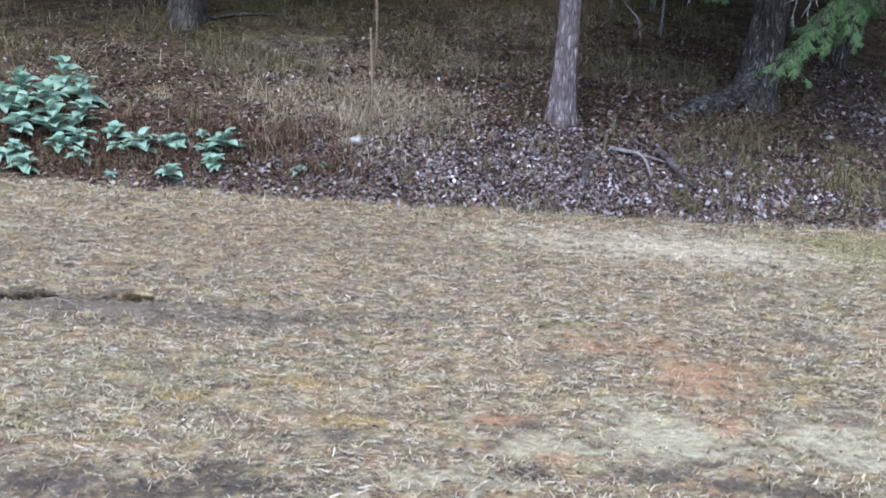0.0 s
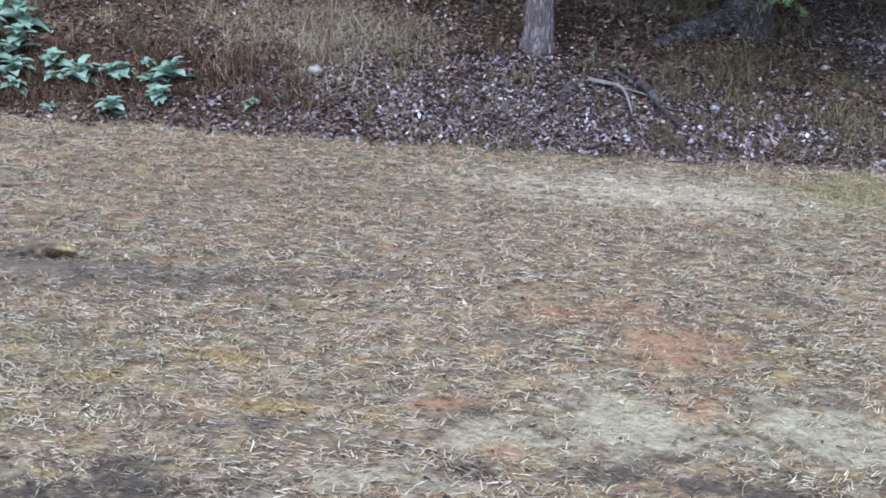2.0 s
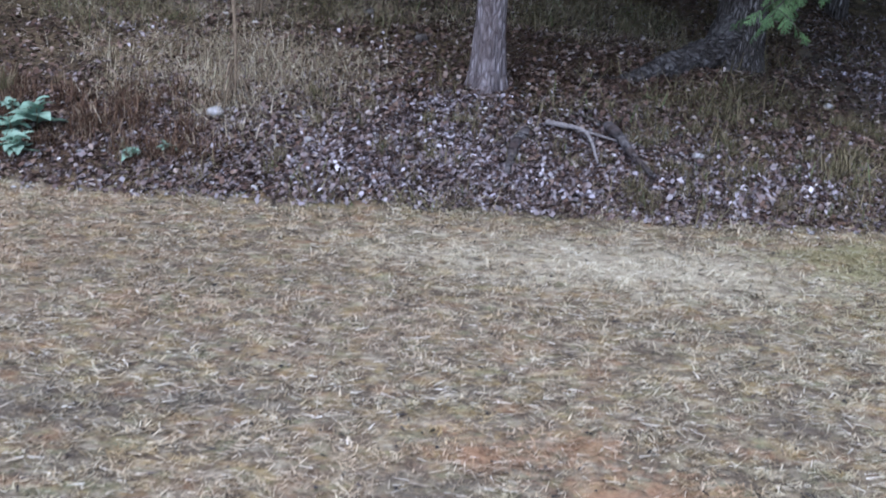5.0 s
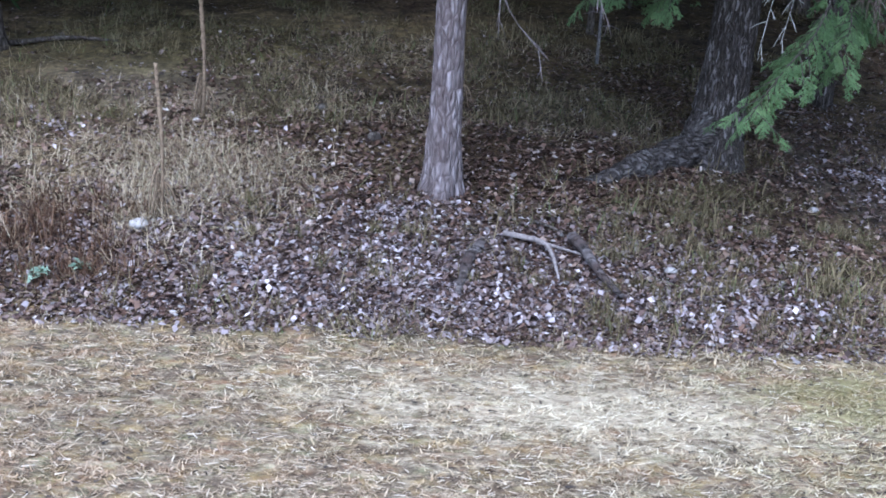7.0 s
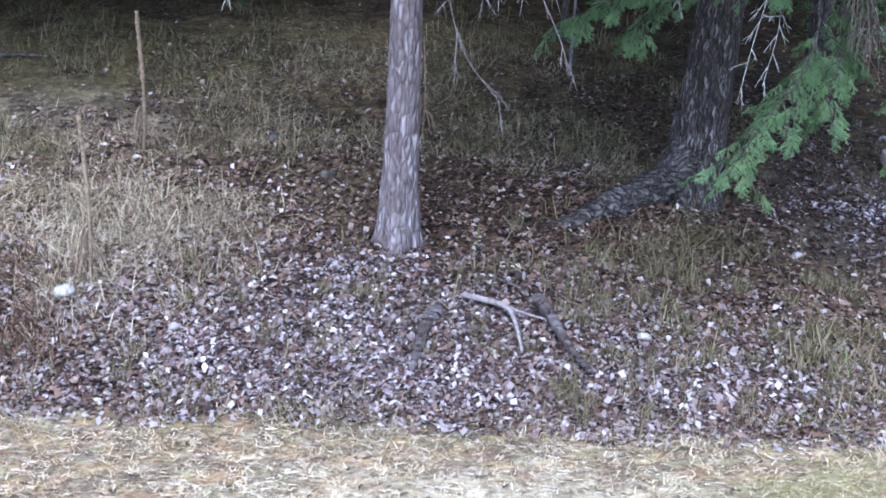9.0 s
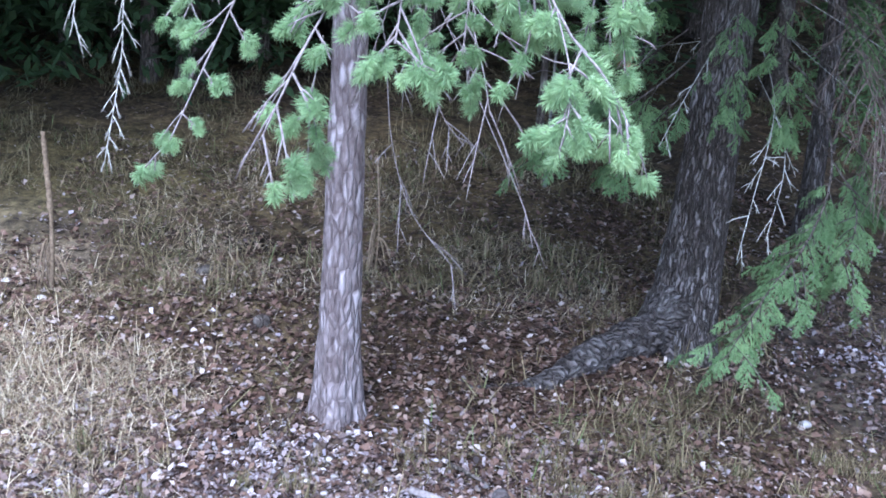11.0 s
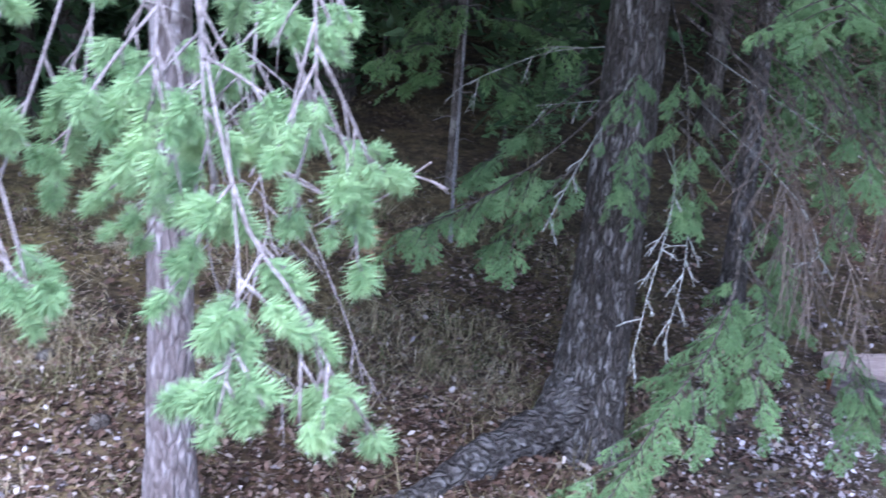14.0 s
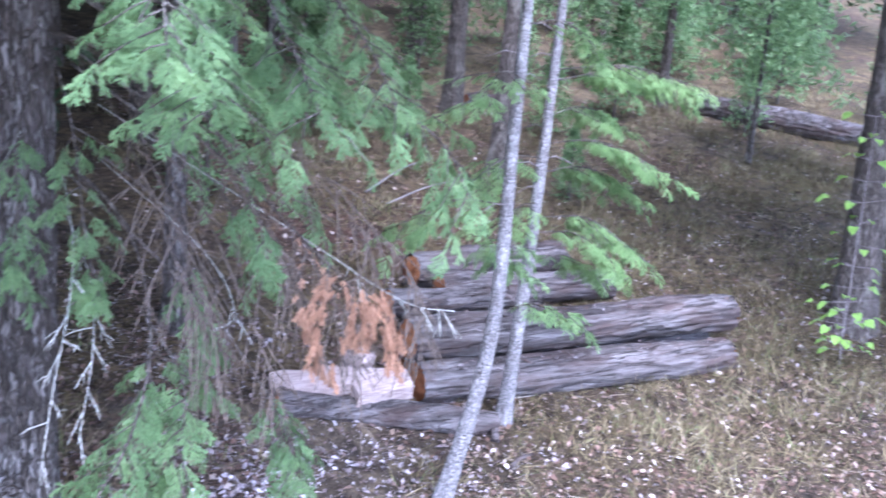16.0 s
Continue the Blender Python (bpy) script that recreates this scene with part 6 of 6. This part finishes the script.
def build_plant(x, y, scale, seed, label, lift=0.0):
    r = random.Random(seed)
    z = hz(x, y)
    ob = thing("leafy_plant", label, "plant", "leafy plants on the bank", (x, y, z))
    tall = 0.12 * scale + lift
    b = Builder()
    b.tube([(x, y, z - 0.02), (x + 0.01, y, z + tall * 0.5), (x, y + 0.01, z + tall)], [0.008, 0.007, 0.005], 6)
    part("stem", b, SHADEGRASS, ob)
    for i in range(r.randint(11, 15)):
        a = i * 2.4 + r.uniform(-0.7, 0.7)
        t = (i / 12)
        el = r.uniform(-0.25, 0.4) + t * 0.35
        d = Vector((math.cos(a) * math.cos(el), math.sin(a) * math.cos(el), math.sin(el)))
        part("leaf", LEAVES[i % 3], BROADLEAF, ob, m=orient((x, y, z + tall * (0.25 + 0.75 * t)), d, r.uniform(-0.3, 0.3), scale * (1.05 - 0.45 * t) * r.uniform(0.85, 1.15)))


for i, (x, y, s, lift) in enumerate([(-4.95, 12.0, 1.5, 0.2), (-4.6, 12.4, 1.4, 0.25), (-4.4, 11.4, 1.4, 0.15), (-4.72, 11.27, 1.3, 0.1), (-4.03, 11.2, 1.15, 0.03), (-3.32, 11.05, 1.2, 0.06), (-3.69, 11.37, 1.0, 0.0),
                                     (-2.45, 11.12, 1.15, 0.06), (-2.48, 10.76, 1.0, 0.0), (-2.87, 10.54, 1.0, 0.0), (-4.43, 10.7, 1.1, 0.0), (-4.32, 12.2, 1.4, 0.2), (-5.08, 11.8, 1.4, 0.2), (-1.37, 10.95, 0.5, 0.0),
                                     (-2.96, 11.25, 0.8, 0.0), (-3.5, 10.62, 0.5, 0.0), (-4.8, 10.85, 1.1, 0.0), (-4.55, 11.75, 1.4, 0.2), (-5.4, 11.4, 1.3, 0.15), (-4.15, 11.65, 1.2, 0.1), (-4.75, 11.6, 1.3, 0.2), (-3.95, 11.0, 0.9, 0.0), (-3.05, 11.1, 1.0, 0.04), (-4.2, 11.1, 1.0, 0.03), (-2.62, 11.0, 0.9, 0.03), (-4.62, 10.95, 1.0, 0.0), (-2.75, 11.35, 0.6, 0.0), (-1.62, 10.85, 0.55, 0.0), (-3.62, 11.15, 0.8, 0.0)]):
    build_plant(x, y, s * 1.08, 500 + i, "blue-green broad-leaved plant growing on the bank" if s > 0.9 else "small green broad-leaved plant at the foot of the bank", lift)


def build_grass_clump(x, y, n, ln, label):
    co = blades(n, np.full(n, x) + rng.normal(0, 0.03, n), np.full(n, y) + rng.normal(0, 0.03, n), rng.uniform(0.5, 1.0, n) * ln, rng.uniform(0.006, 0.01, n), rng.uniform(0.5, 1.4, n), 0.15)
    whole("grass_clump", quad_mesh("grass_clump", co, n), SHADEGRASS, label, "grass clump", "grass clumps")


build_grass_clump(-2.92, 11.65, 90, 0.32, "green-yellow grass clump on the dark bank")
build_grass_clump(-0.27, 11.5, 50, 0.16, "small fresh green grass clump on the bank")
build_grass_clump(2.62, 14.6, 70, 0.22, "pale green grass clump on the woodland floor")
build_grass_clump(2.6, 11.15, 60, 0.18, "pale dry grass clump beside the dead root")


def build_stalk(x, y, top, r, label):
    """A dead mullein-like stalk with a rough seed spike and withered leaves at its foot."""
    z = hz(x, y)
    ob = thing("dead_stalk", label, "dead plant", "dead stalks", (x, y, z))
    b = Builder()
    n = 40
    b.tube([(x + 0.02 * math.sin(i * 0.1), y, z - 0.03 + (top - z) * i / (n - 1)) for i in range(n)], [r * (1.15 - 0.5 * i / n + (0.6 * abs(math.sin(i * 1.9)) if i > n * 0.5 else 0)) for i in range(n)], 8, 0.2, 30, 1)
    part("stalk", b, DRYSTEM, ob)
    for i in range(18):
        a = i * 2.1
        b = Builder()
        out = 0.06 + 0.03 * (i % 4)
        h = 0.02 + 0.065 * (i % 6)
        b.tube(bezier((x, y, z + 0.05 + h), (x + math.cos(a) * out * 0.5, y + math.sin(a) * out * 0.5, z + 0.12 + h), (x + math.cos(a) * out, y + math.sin(a) * out, z), 6), [0.004, 0.008, 0.009, 0.008, 0.005, 0.002], 5)
        part("withered_leaf", b, DRYSTEM, ob)


build_stalk(-1.0, 11.72, 1.6, 0.013, "dead brown flower stalk standing in the dry grass")
build_stalk(-1.17, 13.9, 2.05, 0.018, "tall dead brown stalk with withered leaves at its foot")
build_stalk(1.26, 14.7, 1.85, 0.008, "dry yellow-brown weed stalk in the shade")


def build_shoot(x, y, h, seed, label):
    """A thin broad-leaved shoot with bright leaves."""
    r = random.Random(seed)
    z = hz(x, y)
    ob = thing("leafy_shoot", label, "shrub", "leafy shoots", (x, y, z))
    b = Builder()
    line = smooth_line([(x, y, z - 0.05), (x - 0.05, y, z + h * 0.5), (x - 0.15, y - 0.05, z + h)], 12)
    b.tube(line, taper(0.012, 0.004, 12), 6)
    part("stem", b, TWIG, ob)
    for i in range(26):
        p = line[3 + i % 9]
        a = i * 2.4
        e = p + Vector((math.cos(a), math.sin(a), 0.1)) * r.uniform(0.08, 0.4)
        part("leaf", BRIGHT[i % 2], MAPLELEAF, ob, m=orient(e, (math.cos(a), math.sin(a), -0.4), r.uniform(-0.4, 0.4), r.uniform(0.8, 1.3)))
    for i in range(9):
        p = line[3 + i]
        for j in range(3):
            a = (i + 9 * j) * 2.4
            b = Builder()
            b.tube([p, p + Vector((math.cos(a), math.sin(a), 0.1)) * 0.35], [0.004, 0.002], 4)
            part("twig", b, TWIG, ob)


build_shoot(12.1, 14.5, 0.75, 1, "bright green leafy shoot on the woodland floor")
build_shoot(12.6, 14.9, 2.6, 2, "tall bright green leafy shoot beside the stout tree")

# dense conifers added to darken the woods behind the pine and far right
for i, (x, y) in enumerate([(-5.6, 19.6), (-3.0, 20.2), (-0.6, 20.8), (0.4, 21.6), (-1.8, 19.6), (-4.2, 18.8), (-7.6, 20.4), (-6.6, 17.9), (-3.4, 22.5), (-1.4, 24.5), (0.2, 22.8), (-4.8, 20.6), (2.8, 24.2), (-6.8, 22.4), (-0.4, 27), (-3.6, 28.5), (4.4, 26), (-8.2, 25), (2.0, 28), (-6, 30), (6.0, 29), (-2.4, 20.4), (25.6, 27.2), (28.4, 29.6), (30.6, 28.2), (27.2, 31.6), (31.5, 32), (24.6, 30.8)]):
    conifer("conifer_tree", x, y, 0.1, 10, (0, 0), DARKBARK, "added dense dark conifer with boughs near the ground", "woodland trees", CROWN_DEEP if i < 8 else CROWN_LOW, sides=10)

# young conifers under the far trees; the last two stand in for a dark mound
for i, (x, y, s) in enumerate([(4.2, 20.5, 1.1), (2.2, 22.0, 1.2), (6.8, 19.5, 0.9), (10.3, 26.0, 1.0), (16.2, 27.5, 1.0), (19.0, 25.3, 0.9), (22.5, 25, 1.3), (18.4, 29.0, 1.2), (13.0, 30.5, 1.3), (15.2, 30, 1.2), (8.2, 21.5, 0.6), (-2.6, 21.5, 1.2), (-6.5, 19.8, 1.1), (11, 26, 1.2), (19.5, 26, 1.2), (8.0, 25.5, 1.2), (14.8, 28, 1.3), (9.4, 22.3, 0.7), (10.6, 21.6, 0.5), (13.4, 21.8, 0.6), (15.4, 22.6, 0.8), (12.9, 25.4, 0.9), (17.9, 21.8, 0.6), (14.2, 24, 0.7), (16.6, 25, 0.9), (11.9, 19.2, 0.4), (20.4, 23.4, 0.9), (21.5, 24.8, 1.3), (23, 26, 1.4), (20.6, 27, 1.3), (24.5, 23.5, 1.2), (22.4, 22, 1.0), (4.1, 19.9, 0.42), (3.7, 20.1, 0.36)]):
    tree = thing("young_conifer", "small shaded young conifer on the woodland floor", "young tree", "young conifers", (x, y, hz(x, y)))
    b = Builder()
    b.tube(trunk_line(x, y, hz(x, y) + 2.4 * s, (0, 0), 10), taper(0.035, 0.01, 10), 8)
    part("trunk", b, DARKBARK, tree)
    part("crown", CROWN_SMALL, DARKNEEDLE, tree, m=pose(x, y, hz(x, y), 0, 0, i * 50) @ Matrix.Scale(s, 4))
